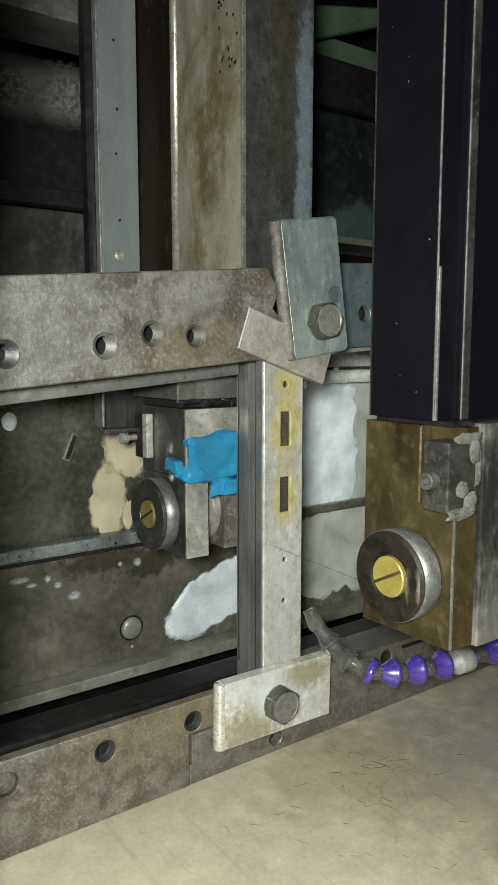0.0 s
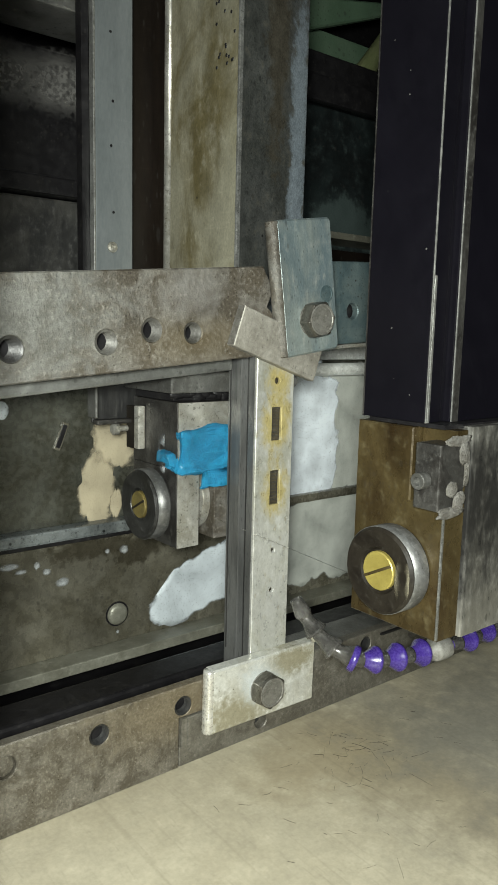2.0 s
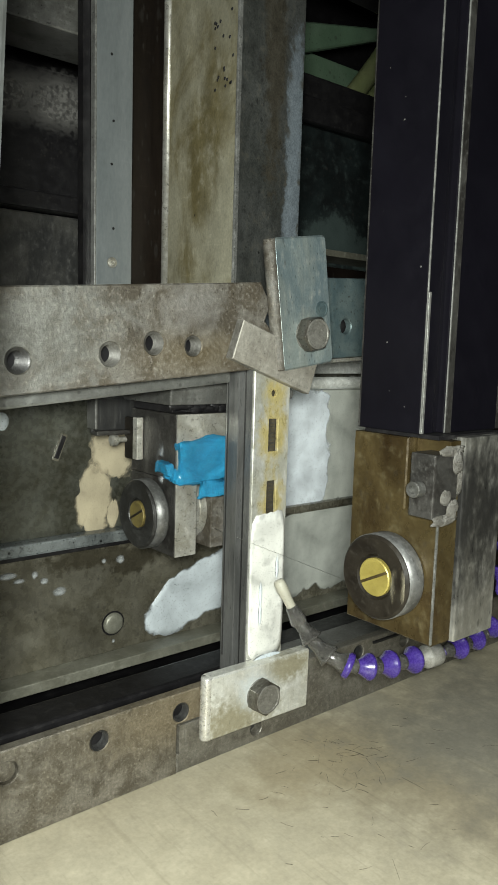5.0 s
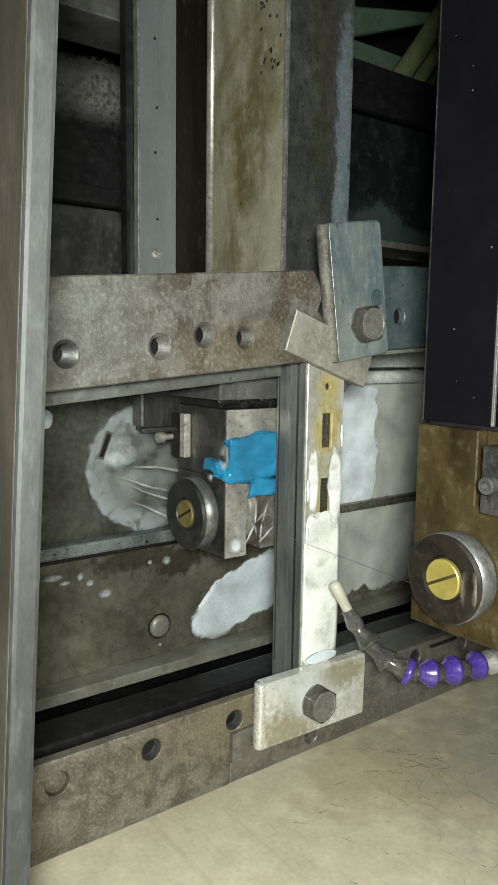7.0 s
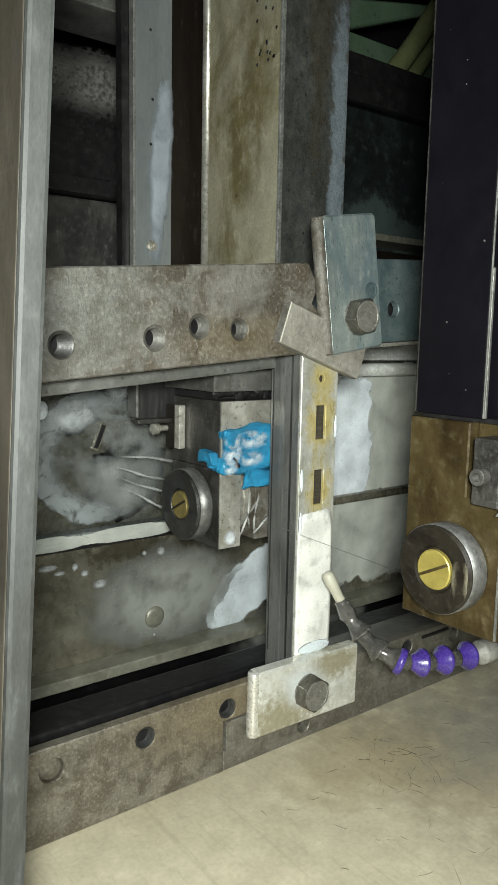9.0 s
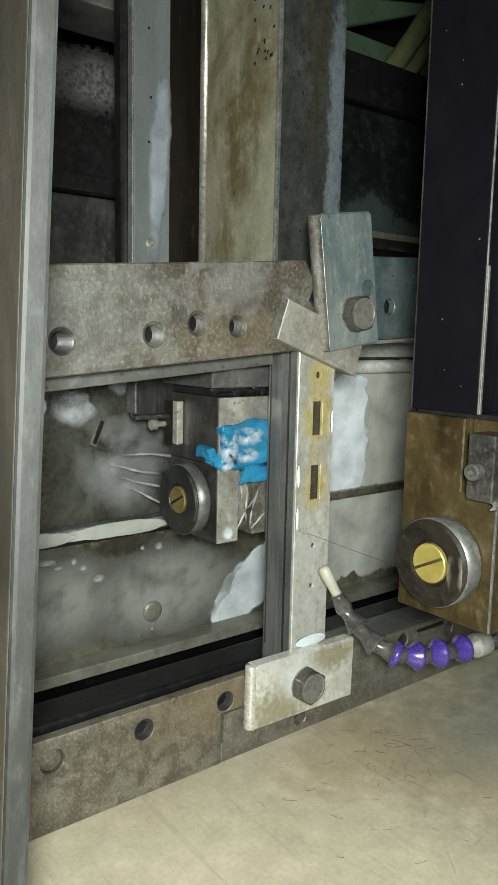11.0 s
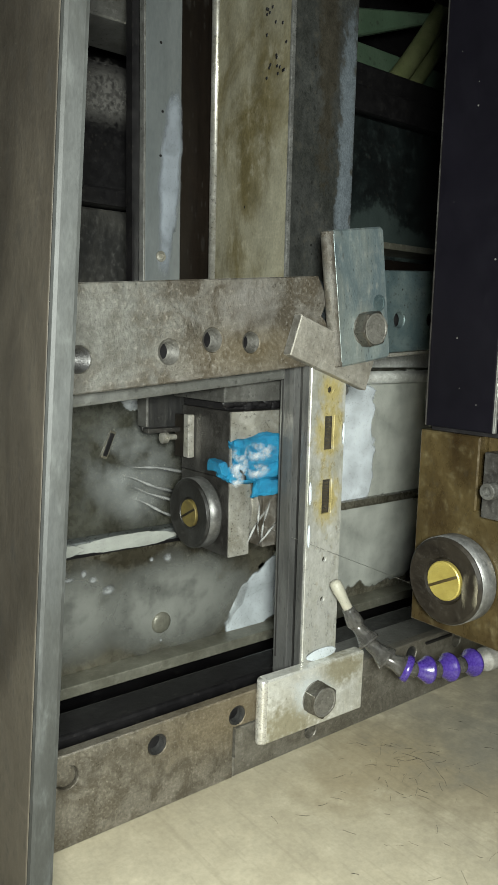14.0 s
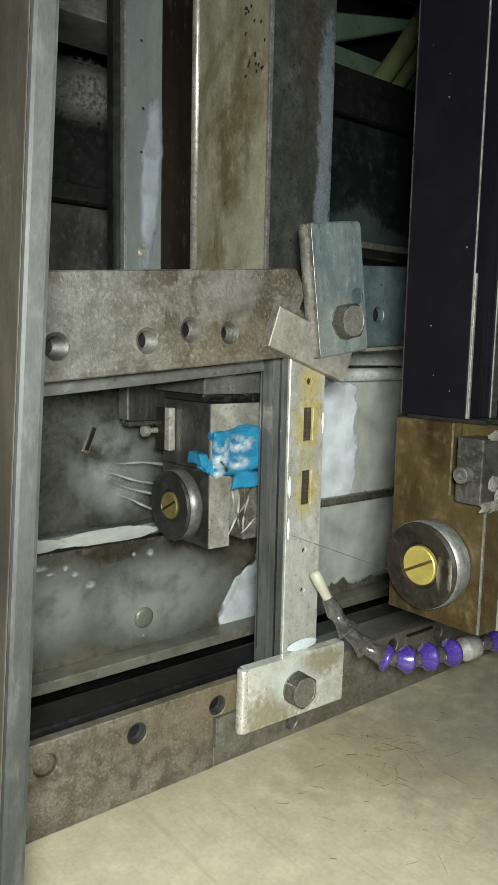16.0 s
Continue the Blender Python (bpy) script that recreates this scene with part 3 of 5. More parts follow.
def thread(parent, x, z, r, y0, depth, local=False, material=None):
    """The ridged wall of a tapped hole, and a bottom disc coloured dark for shade."""
    prof, k = [], 0
    while k * 0.0013 < depth:
        prof += [(r * 0.99, k * 0.0013), (r * 0.99, k * 0.0013 + 0.0002), (r * 0.78, k * 0.0013 + 0.0008), (r * 0.78, k * 0.0013 + 0.0009)]
        k += 1
    lay = Matrix.Translation((x, y0, z)) @ pose(0, 0, 0, -90, 0, 0)
    wall = part("thread", lathe(prof + [(r * 0.9, depth)], lay, 40), material or M_GROOVE, parent, local=local)
    part("hole_bottom", lathe([(r * 0.9, depth), (r * 0.2, depth + 0.0003), (0, depth + 0.0003)], lay, 20), M_DARK, parent, local=local)
    return wall


def hex_bolt(m, r, height, turn, label):
    """A hexagon head bolt with its washer face; m lays its z axis outwards."""
    b = thing("hex_bolt", m, label, "bolt")
    bm = bmesh.new()
    rings = []
    for rr, h in ((r, 0.0012), (r, height - 0.0022), (r * 0.93, height - 0.0004)):
        rings.append([bm.verts.new((rr * math.cos(math.pi / 3 * k + turn), rr * math.sin(math.pi / 3 * k + turn), h)) for k in range(6)])
    for a, c in zip(rings, rings[1:]):
        for k in range(6):
            bm.faces.new((a[k], a[(k + 1) % 6], c[(k + 1) % 6], c[k]))
    bm.faces.new(rings[0])
    bm.faces.new(rings[-1])
    bmesh.ops.bevel(bm, geom=list(bm.edges), offset=0.0003, segments=1, affect="EDGES")
    head = part("head", bm, M_BOLTSHADE, b, local=True)
    part("crown", lathe([(r * 0.82, height - 0.0006), (r * 0.80, height + 0.0002), (r * 0.72, height + 0.0002), (r * 0.68, height - 0.0002), (0, height - 0.0002)], None, 28), M_BOLT, head, local=True)
    part("washer_face", lathe([(r * 0.9, 0), (r * 0.9, 0.0012), (0, 0.0012)], None, 28), M_BOLT, b, local=True)
    return b


def lump(w, h, depth, seed, n=30, rings=7, rag=0.25, square=2.0):
    """A flat-backed foam patch in the x-z plane, bulging to -y, with a ragged outline."""
    bm = bmesh.new()
    top = bm.verts.new((0, -depth, 0))
    prev = None
    for j in range(1, rings + 1):
        f = j / rings
        row = []
        for k in range(n):
            a = 2 * math.pi * k / n
            rag_r = 1 + rag * noise.noise(Vector((math.cos(a) * 1.7 + seed, math.sin(a) * 1.7, seed * 0.37))) + rag * 0.5 * noise.noise(Vector((math.cos(a) * 5 + seed, math.sin(a) * 5, 3.1)))
            rag_r /= (abs(math.cos(a)) ** square + abs(math.sin(a)) ** square) ** (1 / square)
            x, z = 0.5 * w * f * rag_r * math.cos(a), 0.5 * h * f * rag_r * math.sin(a)
            bulge = depth * (1 - f ** 2.5) * (1 + 0.5 * noise.noise(Vector((x * 90 + seed, z * 90, seed))))
            row.append(bm.verts.new((x, -max(bulge, 0.0001), z)))
        if prev is None:
            for k in range(n):
                bm.faces.new((top, row[k], row[(k + 1) % n]))
        else:
            for k in range(n):
                bm.faces.new((prev[k], row[k], row[(k + 1) % n], prev[(k + 1) % n]))
        prev = row
    base = [bm.verts.new((v.co.x, 0.0003, v.co.z)) for v in prev]
    for k in range(n):
        bm.faces.new((prev[k], base[k], base[(k + 1) % n], prev[(k + 1) % n]))
    bm.faces.new(base)
    return bm


def solid(name, bm, material, label, category="", kind="", group="", smooth=False):
    ob = part(name, bm, material, None, smooth=smooth)
    return tagged(ob, label, category, group, kind)


# ---- the hall and the machine's housing ----
solid("floor", box(-2.6, 2.6, -2.6, 2.6, -1.0, -0.9, 0), M_HALL, "grey hall floor under the machine", "floor", "structure")
solid("wall_south", box(-2.6, 2.6, -2.7, -2.6, -0.9, 2.2, 0), M_HALL, "grey painted hall wall", "wall", "structure")
solid("wall_west", box(-2.7, -2.6, -2.6, 2.6, -0.9, 2.2, 0), M_HALL, "grey painted hall wall", "wall", "structure")
solid("wall_east", box(2.6, 2.7, -2.6, 2.6, -0.9, 2.2, 0), M_HALL, "grey painted hall wall", "wall", "structure")
solid("wall_north", box(-2.6, 2.6, 2.6, 2.7, -0.9, 2.2, 0), M_HALL, "grey painted hall wall", "wall", "structure")
solid("ceiling", box(-2.7, 2.7, -2.7, 2.7, 2.2, 2.3, 0), M_HALL, "plain grey hall ceiling", "ceiling", "structure")

solid("machine_tray", box(-1.0, 1.0, -0.75, 0.012, -0.03, -0.004, 0.001), M_FLOOR, "scuffed beige machine tray with scratches, stains and a painted grey shadow", "tray", "structure")
# Black sheet added to keep the gap behind the bars dark.
solid("sump_floor", box(-1.0, 1.0, 0.0125, 0.47, -0.05, -0.02, 0), M_DARK, "black sump floor behind the rails", "sump", "structure")
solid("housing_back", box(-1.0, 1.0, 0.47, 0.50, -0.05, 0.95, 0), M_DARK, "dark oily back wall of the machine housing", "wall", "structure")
solid("housing_roof", box(-1.0, 1.0, 0.02, 0.50, 0.951, 0.98, 0), M_DARK, "dark roof plate of the machine housing", "roof", "structure")
solid("housing_side", box(0.97, 1.0, -0.3, 0.469, -0.019, 0.95, 0), M_DARK, "dark side wall of the machine housing", "wall", "structure")
solid("housing_side", box(-1.0, -0.97, 0.03, 0.469, -0.019, 0.95, 0), M_DARK, "dark side wall of the machine housing", "wall", "structure")

back = thing("splash_panel", pose(0, 0.16, 0.02), "wet grey sheet splash panel behind the fixture, streaked and stained", "panel", kind="structure")
part("upper_sheet", plate(rect(-0.7, 0.7, 0.128, 0.258), [], 0.160, 0.164, 0.0005), M_WALL, back)
part("ledge", box(-0.7, 0.105, 0.148, 0.165, 0.118, 0.128, 0.002), M_LEDGEDARK, back)
# Dark strip set in as the ledge's shadow line.
part("under_shadow", box(-0.7, 0.105, 0.1545, 0.158, 0.1135, 0.1178, 0.0005), M_DARK, back)
part("ledge", box(0.1055, 0.7, 0.153, 0.165, 0.115, 0.124, 0.003), M_WALLLOW, back)
part("lower_sheet", plate(rect(-0.7, 0.7, 0.019, 0.117), [], 0.158, 0.164, 0.0005), M_WALLLOW, back)
part("flange", box(-0.7, 0.7, 0.138, 0.164, 0.010, 0.019, 0.001), M_LEDGE, back)
part("cap_rail", box(0.06, 0.7, 0.150, 0.19, 0.2585, 0.285, 0.003), M_PIPE, back, "pale wet cap rail")
part("button_head", lathe([(0.0095, 0), (0.0092, 0.002), (0.007, 0.0036), (0, 0.004)], Matrix.Translation((-0.014, 0.158, 0.044)) @ FRONT), M_LEDGE, back, smooth=True)
part("button_seam", lathe([(0.0108, 0), (0.0108, 0.0005), (0, 0.0005)], Matrix.Translation((-0.014, 0.158, 0.044)) @ FRONT), M_DARK, back)
slit = bmesh.new()
box(-0.0030, 0.0030, -0.0012, 0.001, -0.0115, 0.0115, 0.0008, slit)
slit.transform(Matrix.Translation((-0.062, 0.1595, 0.2)) @ pose(0, 0, 0, 0, 22, 0))
part("slit_frame", slit, M_WALLLOW, back)
slit = box(-0.0021, 0.0016, -0.0018, 0.0005, -0.0095, 0.0095, 0.0003)
slit.transform(Matrix.Translation((-0.062, 0.1595, 0.2)) @ pose(0, 0, 0, 0, 22, 0))
part("slit", slit, M_DARK, back)
pipe = solid("coolant_pipe", tube([(0.10, 0.14, 0.250), (0.3, 0.14, 0.250), (0.6, 0.14, 0.250)], 0.0062, 16), M_PIPE, "light grey steel pipe along the splash panel", "pipe", smooth=True)

gap = thing("sump_rail", pose(0, 0.06, -0.02), "dark worn steel rail in the gap behind the lower bar", "rail")
part("rail_body", box(-0.7, 0.7, 0.050, 0.080, -0.02, 0.034, 0.0025), M_DARK, gap)
part("rail_lip", box(-0.7, 0.02, 0.080, 0.086, -0.02, 0.028, 0.001), M_DARKSTEEL, gap)
part("rail_foot", box(-0.7, 0.7, 0.040, 0.050, -0.02, 0.012, 0.001), M_GROOVE, gap)

# ---- lower bars ----
low = thing("lower_bar", pose(-0.2, 0, -0.004), "brown oiled steel fixture bar with tapped holes on the tray", "bar")
HOLES = (-0.351, -0.291, -0.231, -0.112, -0.051)
low_body = part("bar_body", plate([(-0.6, -0.004), (-0.054, -0.004), (-0.054, 0.031), (0.031, 0.031), (0.031, 0.053), (-0.6, 0.053)],
                       [circle(x, 0.039, 0.0066) for x in HOLES] + [circle(-0.171, 0.039, 0.0070)], 0.0, 0.007), M_BARLOW, low)
for hx in HOLES:
    thread(low_body, hx, 0.039, 0.0066, 0.0006, 0.0066)
part("plug", lathe([(0.0068, -0.003), (0.0068, 0.0), (0.0058, 0.0008), (0, 0.0008)], Matrix.Translation((-0.171, 0.003, 0.039)) @ FRONT, 24), M_BARLOW, low_body, "grub screw plug flush in its hole")

low2 = thing("lower_bar", pose(0.2, 0, -0.004), "grey steel fixture bar with a stepped tongue under the clamp", "bar")
low2_body = part("bar_body", plate([(-0.0535, -0.0045), (0.5, -0.0045), (0.5, 0.046), (0.0325, 0.046), (0.0325, 0.029), (-0.0475, 0.029), (-0.0475, 0.0095), (-0.0535, 0.0095)],
                       [circle(0.017, 0.006, 0.0055), circle(0.126, 0.037, 0.006), circle(0.185, 0.034, 0.006), circle(0.245, 0.034, 0.006)], 0.001, 0.009), M_TONGUE, low2)
thread(low2_body, 0.126, 0.037, 0.006, 0.0016, 0.007)
part("tongue_stop", box(-0.053, -0.0485, -0.0012, 0.018, 0.010, 0.0305, 0.0004), M_TONGUE, low2)
part("guide_slot", box(0.143, 0.176, -0.0008, 0.004, 0.0405, 0.0425, 0.0002), M_DARK, low2)
part("top_rail", box(0.045, 0.5, 0.0100, 0.046, -0.004, 0.040, 0.001), M_GREYBLOCK, low2)

# ---- upper bar, leaning ----
UP = pose(-0.076, 0.0, 0.290, 0, -5.0, 0)
up = thing("upper_bar", UP, "rust-mottled grey steel fixture bar with tapped holes", "bar")
up_body = part("bar_body", plate([(-0.45, -0.0285), (0.088, -0.0285), (0.096, -0.004), (0.089, 0.0035), (0.095, 0.014), (0.087, 0.0295), (-0.45, 0.0295)],
                       [circle(x, z, r) for x, z, r in ((-0.145, -0.010, 0.0068), (-0.087, -0.010, 0.0072), (-0.031, -0.0105, 0.0072), (-0.0005, -0.006, 0.0072), (0.0285, -0.0095, 0.0066))], 0.0, 0.021), M_BAR, up, local=True)
for hx, hz, r, d in ((-0.145, -0.010, 0.0068, 0.018), (-0.087, -0.010, 0.0072, 0.018), (-0.031, -0.0105, 0.0072, 0.012), (-0.0005, -0.006, 0.0072, 0.010), (0.0285, -0.0095, 0.0066, 0.010)):
    thread(up_body, hx, hz, r, 0.0006, d, local=True, material=M_GROOVE if hx < -0.08 else M_THREAD)
sup = thing("support_rail", UP, "light grey steel rail behind and below the upper bar", "rail")
part("rail_body", box(-0.45, 0.075, 0.0225, 0.06, -0.0385, 0.02, 0.002), M_RAIL, sup, local=True)
part("rail_groove", box(-0.45, 0.075, 0.0605, 0.066, -0.03, 0.01, 0.001), M_GROOVE, sup, local=True)

teal = thing("rear_bar", pose(0.20, 0.03, 0.313, 0, -3.5, 0), "dark blued steel bar with a round hole", "bar")
part("bar_body", plate(rect(-0.115, 0.3, -0.031, 0.032), [circle(-0.076, -0.006, 0.0062), circle(-0.036, -0.007, 0.0062)], 0.0, 0.006), M_TEALDARK, teal, local=True)
# Near-black backing and discs added for the shade inside the bar's holes.
part("hole_backing", box(-0.112, 0.3, 0.014, 0.03, -0.029, 0.03, 0), M_DARK, teal, local=True)
for hx, hz in ((-0.076, -0.006), (-0.036, -0.007)):
    part("hole_bottom", lathe([(0.0075, 0), (0, 0)], Matrix.Translation((hx, 0.0085, hz)) @ FRONT, 20), M_DARK, teal, local=True)
part("bar_lip", box(-0.115, 0.3, 0.001, 0.03, -0.0345, -0.0315, 0.0008), M_BRIGHT, teal, local=True)

# ---- workpiece: the slotted upright between the bars ----
work = thing("slotted_workpiece", pose(0.021, 0.016, 0.053), "upright steel workpiece with two square slots and heat-tinted face", "workpiece")
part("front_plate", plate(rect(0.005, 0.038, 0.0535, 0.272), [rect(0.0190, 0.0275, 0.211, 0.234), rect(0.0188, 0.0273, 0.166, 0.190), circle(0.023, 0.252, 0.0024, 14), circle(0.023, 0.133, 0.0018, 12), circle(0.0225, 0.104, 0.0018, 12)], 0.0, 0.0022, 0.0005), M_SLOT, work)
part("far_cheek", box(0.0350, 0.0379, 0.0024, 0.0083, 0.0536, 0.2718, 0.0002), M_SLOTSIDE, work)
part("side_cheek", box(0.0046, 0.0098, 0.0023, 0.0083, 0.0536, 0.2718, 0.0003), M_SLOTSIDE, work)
part("slot_backing", box(0.0100, 0.0348, 0.0034, 0.0084, 0.0536, 0.2715, 0), M_SLOTBACK, work)
for k in range(18):
    zc = (0.1685 if k < 9 else 0.2135) + 0.0024 * (k % 9)
    part("slot_ridge", box(0.0186, 0.0277, 0.0030, 0.0033, zc, zc + 0.0010, 0), M_DARKSTEEL, work)
part("web", box(0.0102, 0.0375, 0.0087, 0.0168, -0.018, 0.270, 0.0003), M_GROOVE, work)
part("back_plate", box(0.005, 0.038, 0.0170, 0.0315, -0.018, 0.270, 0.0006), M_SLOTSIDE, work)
part("side_screw", lathe([(0.0042, 0), (0.0042, 0.010), (0.0034, 0.011), (0, 0.011)], Matrix.Translation((0.038, 0.012, 0.2505)) @ pose(0, 0, 0, 0, 90, 0), 18), M_GREYBLOCK, work, "small round screw head at the edge")
for gx, gy in ((0.0046, 0.0282),):
    part("scribe_line", box(gx - 0.00025, gx + 0.0004, gy, gy + 0.0006, 0.056, 0.268, 0), M_GROOVE, work)

# ---- clamps ----
c1 = thing("clamp_plate", pose(0.0115, -0.0095, 0.0385, 0, 1.0, 0), "bright scuffed steel clamp plate bolted across the lower bars", "clamp")
part("plate_body", plate(rounded(-0.046, 0.047, -0.0225, 0.0225, 0.0015), [], 0.0, 0.009, 0.0012), M_CLAMP, c1, local=True)
part("rounded_end", lathe([(0, -0.0222), (0.0041, -0.0222), (0.0045, -0.021), (0.0045, 0.021), (0.0041, 0.0222), (0, 0.0222)], pose(-0.0455, 0.0045, 0), 24), M_ENDGLINT, c1, local=True, smooth=True)
hex_bolt(Matrix.Translation((0.0095, -0.0096, 0.0385)) @ FRONT, 0.0128, 0.0105, 0.45, "worn steel hexagon bolt holding the lower clamp plate")

c2 = thing("clamp_plate", pose(0.0392, -0.0095, 0.315, 0, -8.5, 0), "blue-grey steel clamp plate standing askew at the bar end", "clamp")
part("plate_body", plate(rounded(-0.0235, 0.0255, -0.0445, 0.0445, 0.0035), [], 0.0, 0.009, 0.0012), M_TEAL, c2, local=True)
part("rounded_end", lathe([(0, -0.044), (0.0041, -0.044), (0.0045, -0.043), (0.0045, 0.043), (0.0041, 0.044), (0, 0.044)], pose(-0.0237, 0.0045, 0), 24), M_BAR, c2, "rust-brown rounded edge", local=True, smooth=True)
part("stamp", lathe([(0.0058, 0), (0.0058, 0.0004), (0.0048, 0.0004), (0.0046, 0.0), (0, 0.0)], pose(0.0165, -0.0001, -0.006) @ FRONT, 24), M_TEALDARK, c2, local=True)
hex_bolt(Matrix.Translation((0.0440, -0.0096, 0.2937)) @ FRONT, 0.0128, 0.0105, 0.2, "worn steel hexagon bolt holding the upper clamp plate")
wd = thing("spacer_plate", pose(0.0048, -0.0005, 0.2812, 0, 19, 0), "small grey steel spacer plate wedged askew under the clamp", "spacer")
part("plate_body", plate(rect(-0.0225, 0.052, -0.0135, 0.0135), [], -0.007, 0.0, 0.0006), M_WEDGE, wd, local=True)
part("sawn_end", box(-0.0231, -0.0226, -0.0066, -0.0002, -0.0131, 0.0131, 0.0002), M_SCALE, wd, "dark rough sawn end", local=True)

# ---- column, strip and dark panels behind ----
colm = thing("rear_column", pose(0.064, 0.11, 0.256), "tall box-section steel column, yellowed on one face, blue-grey on the other", "column")
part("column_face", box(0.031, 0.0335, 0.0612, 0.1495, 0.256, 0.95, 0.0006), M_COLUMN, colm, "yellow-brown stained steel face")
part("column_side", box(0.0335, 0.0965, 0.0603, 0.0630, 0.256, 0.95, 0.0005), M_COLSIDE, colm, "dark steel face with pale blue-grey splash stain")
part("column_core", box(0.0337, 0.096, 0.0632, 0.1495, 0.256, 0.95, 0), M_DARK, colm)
# Both edges are brighter steel, their highlight put into the colour.
part("front_edge", box(0.0300, 0.0336, 0.0590, 0.0612, 0.256, 0.95, 0.0006), M_EDGE, colm)
part("far_edge", lathe([(0, 0.256), (0.0043, 0.256), (0.0043, 0.95), (0, 0.95)], pose(0.0322, 0.1535, 0), 24), M_BRIGHT, colm, "bright rounded edge", smooth=True)
part("column_foot", box(-0.033, 0.060, 0.046, 0.150, 0.2412, 0.256, 0.001), M_GREYBLOCK, colm)

pit_rng = random.Random(4)
for k in range(20):
    py, pz = 0.066 + 0.026 * pit_rng.random() ** 1.4, 0.470 + 0.062 * pit_rng.random()
    part("pit", lathe([(0.0013, 0), (0.001, 0.0003), (0, 0.0003)], Matrix.Translation((0.0309, py, pz)) @ LEFT, 8), M_DARK, colm)

st = thing("mounting_strip", pose(-0.026, 0.14, 0.262), "grey painted vertical strip with a bright edge and screw", "strip")
part("strip_body", box(-0.0405, -0.0095, 0.1400, 0.146, 0.262, 0.95, 0.0005), M_STRIP, st)
part("strip_edge", box(-0.0425, -0.0408, 0.1395, 0.146, 0.262, 0.95, 0.0004), M_EDGE, st)
part("screw_head", lathe([(0.0042, 0), (0.004, 0.001), (0.0022, 0.0016), (0.002, 0.0006), (0, 0.0006)], Matrix.Translation((-0.027, 0.140, 0.346)) @ FRONT, 18), M_BRIGHT, st)
for hz in (0.372, 0.42, 0.452, 0.50):
    part("pit", lathe([(0.0011, 0), (0.0009, 0.0003), (0, 0.0003)], Matrix.Translation((-0.032 + 0.02 * ((hz * 37) % 1) * 0.4, 0.1399, hz)) @ FRONT, 10), M_DARK, st)
# The near-black brown includes the shadow falling between strip and column.
solid("side_panel", box(-0.004, 0.060, 0.1685, 0.173, 0.262, 0.95, 0.0005), M_BROWNDARK, "dark brown steel side panel beside the column, its shadow put into the colour", "panel")
# Black box added where the gap beside the strip lies in shadow.
solid("gap_shade", box(-0.0485, -0.0427, 0.1462, 0.155, 0.262, 0.95, 0), M_DARK, "black filler standing in for the shade behind the strip", "panel")

bk = thing("bellows_cover", pose(-0.1, 0.25, 0.27), "dark stepped way cover with dried white splashes", "cover")
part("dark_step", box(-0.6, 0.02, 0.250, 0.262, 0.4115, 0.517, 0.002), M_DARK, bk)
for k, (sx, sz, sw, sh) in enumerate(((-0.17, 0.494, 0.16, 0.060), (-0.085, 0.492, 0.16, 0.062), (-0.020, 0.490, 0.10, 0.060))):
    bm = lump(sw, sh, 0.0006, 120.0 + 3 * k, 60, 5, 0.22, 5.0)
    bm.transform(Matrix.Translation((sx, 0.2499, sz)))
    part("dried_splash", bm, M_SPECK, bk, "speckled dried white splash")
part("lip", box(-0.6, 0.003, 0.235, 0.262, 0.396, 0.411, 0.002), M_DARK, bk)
part("lower_step", box(-0.6, 0.02, 0.250, 0.262, 0.27, 0.395, 0.002), M_SPLASH, bk)
part("upper_lip", box(-0.6, 0.02, 0.20, 0.262, 0.531, 0.560, 0.002), M_GREYBLOCK, bk)
part("upper_groove", box(-0.6, 0.02, 0.21, 0.262, 0.561, 0.578, 0.001), M_DARK, bk)
part("upper_step", box(-0.6, 0.02, 0.205, 0.262, 0.579, 0.70, 0.002), M_SPLASH, bk)

rk = thing("rear_guard", pose(0.35, 0.22, 0.30), "dark guard panel with turquoise splash stains and pale ledge", "guard")
part("panel", box(0.10, 0.8, 0.245, 0.255, 0.37, 0.56, 0.001), M_TURQ, rk)
part("ledge", box(0.10, 0.8, 0.196, 0.244, 0.3845, 0.3915, 0.001), M_LEDGE, rk)
part("shelf", box(0.10, 0.8, 0.150, 0.244, 0.355, 0.366, 0.001), M_BROWNDARK, rk)
part("beam", box(0.10, 0.8, 0.20, 0.244, 0.53, 0.565, 0.002), M_DARK, rk)
part("beam_lip", box(0.10, 0.8, 0.19, 0.199, 0.515, 0.54, 0.002), M_DARK, rk)

gp = thing("green_frame", pose(0.4, 0.32, 0.57), "pale green painted machine frame behind the guard", "frame")
part("panel", box(0.2, 0.9, 0.345, 0.36, 0.565, 0.66, 0.002), M_GREEN, gp)
part("arm", plate([(0.22, 0.598), (0.47, 0.690), (0.47, 0.702), (0.22, 0.648)], [], 0.300, 0.312, 0.002), M_GREEN, gp)
part("brace", plate([(0.30, 0.560), (0.62, 0.604), (0.62, 0.640), (0.30, 0.600)], [], 0.322, 0.334, 0.002), M_GREEN, gp)
hose_pts = [(0.375 + 0.02 * k, 0.295 - 0.002 * k, 0.575 + 0.021 * k + 0.0009 * k * k) for k in range(8)]
solid("olive_hose", tube(hose_pts, 0.0125, 14), M_GREENHOSE, "olive green rubber hose behind the guard", "hose", smooth=True)
solid("olive_hose", tube([(x + 0.035, y + 0.02, z - 0.012) for x, y, z in hose_pts], 0.010, 14), M_GREENHOSE, "olive green rubber hose behind the guard", "hose", smooth=True)
solid("header_beam", box(0.10, 0.9, 0.10, 0.16, 0.625, 0.80, 0.003), M_DARK, "dark beam over the opening beside the column", "beam")


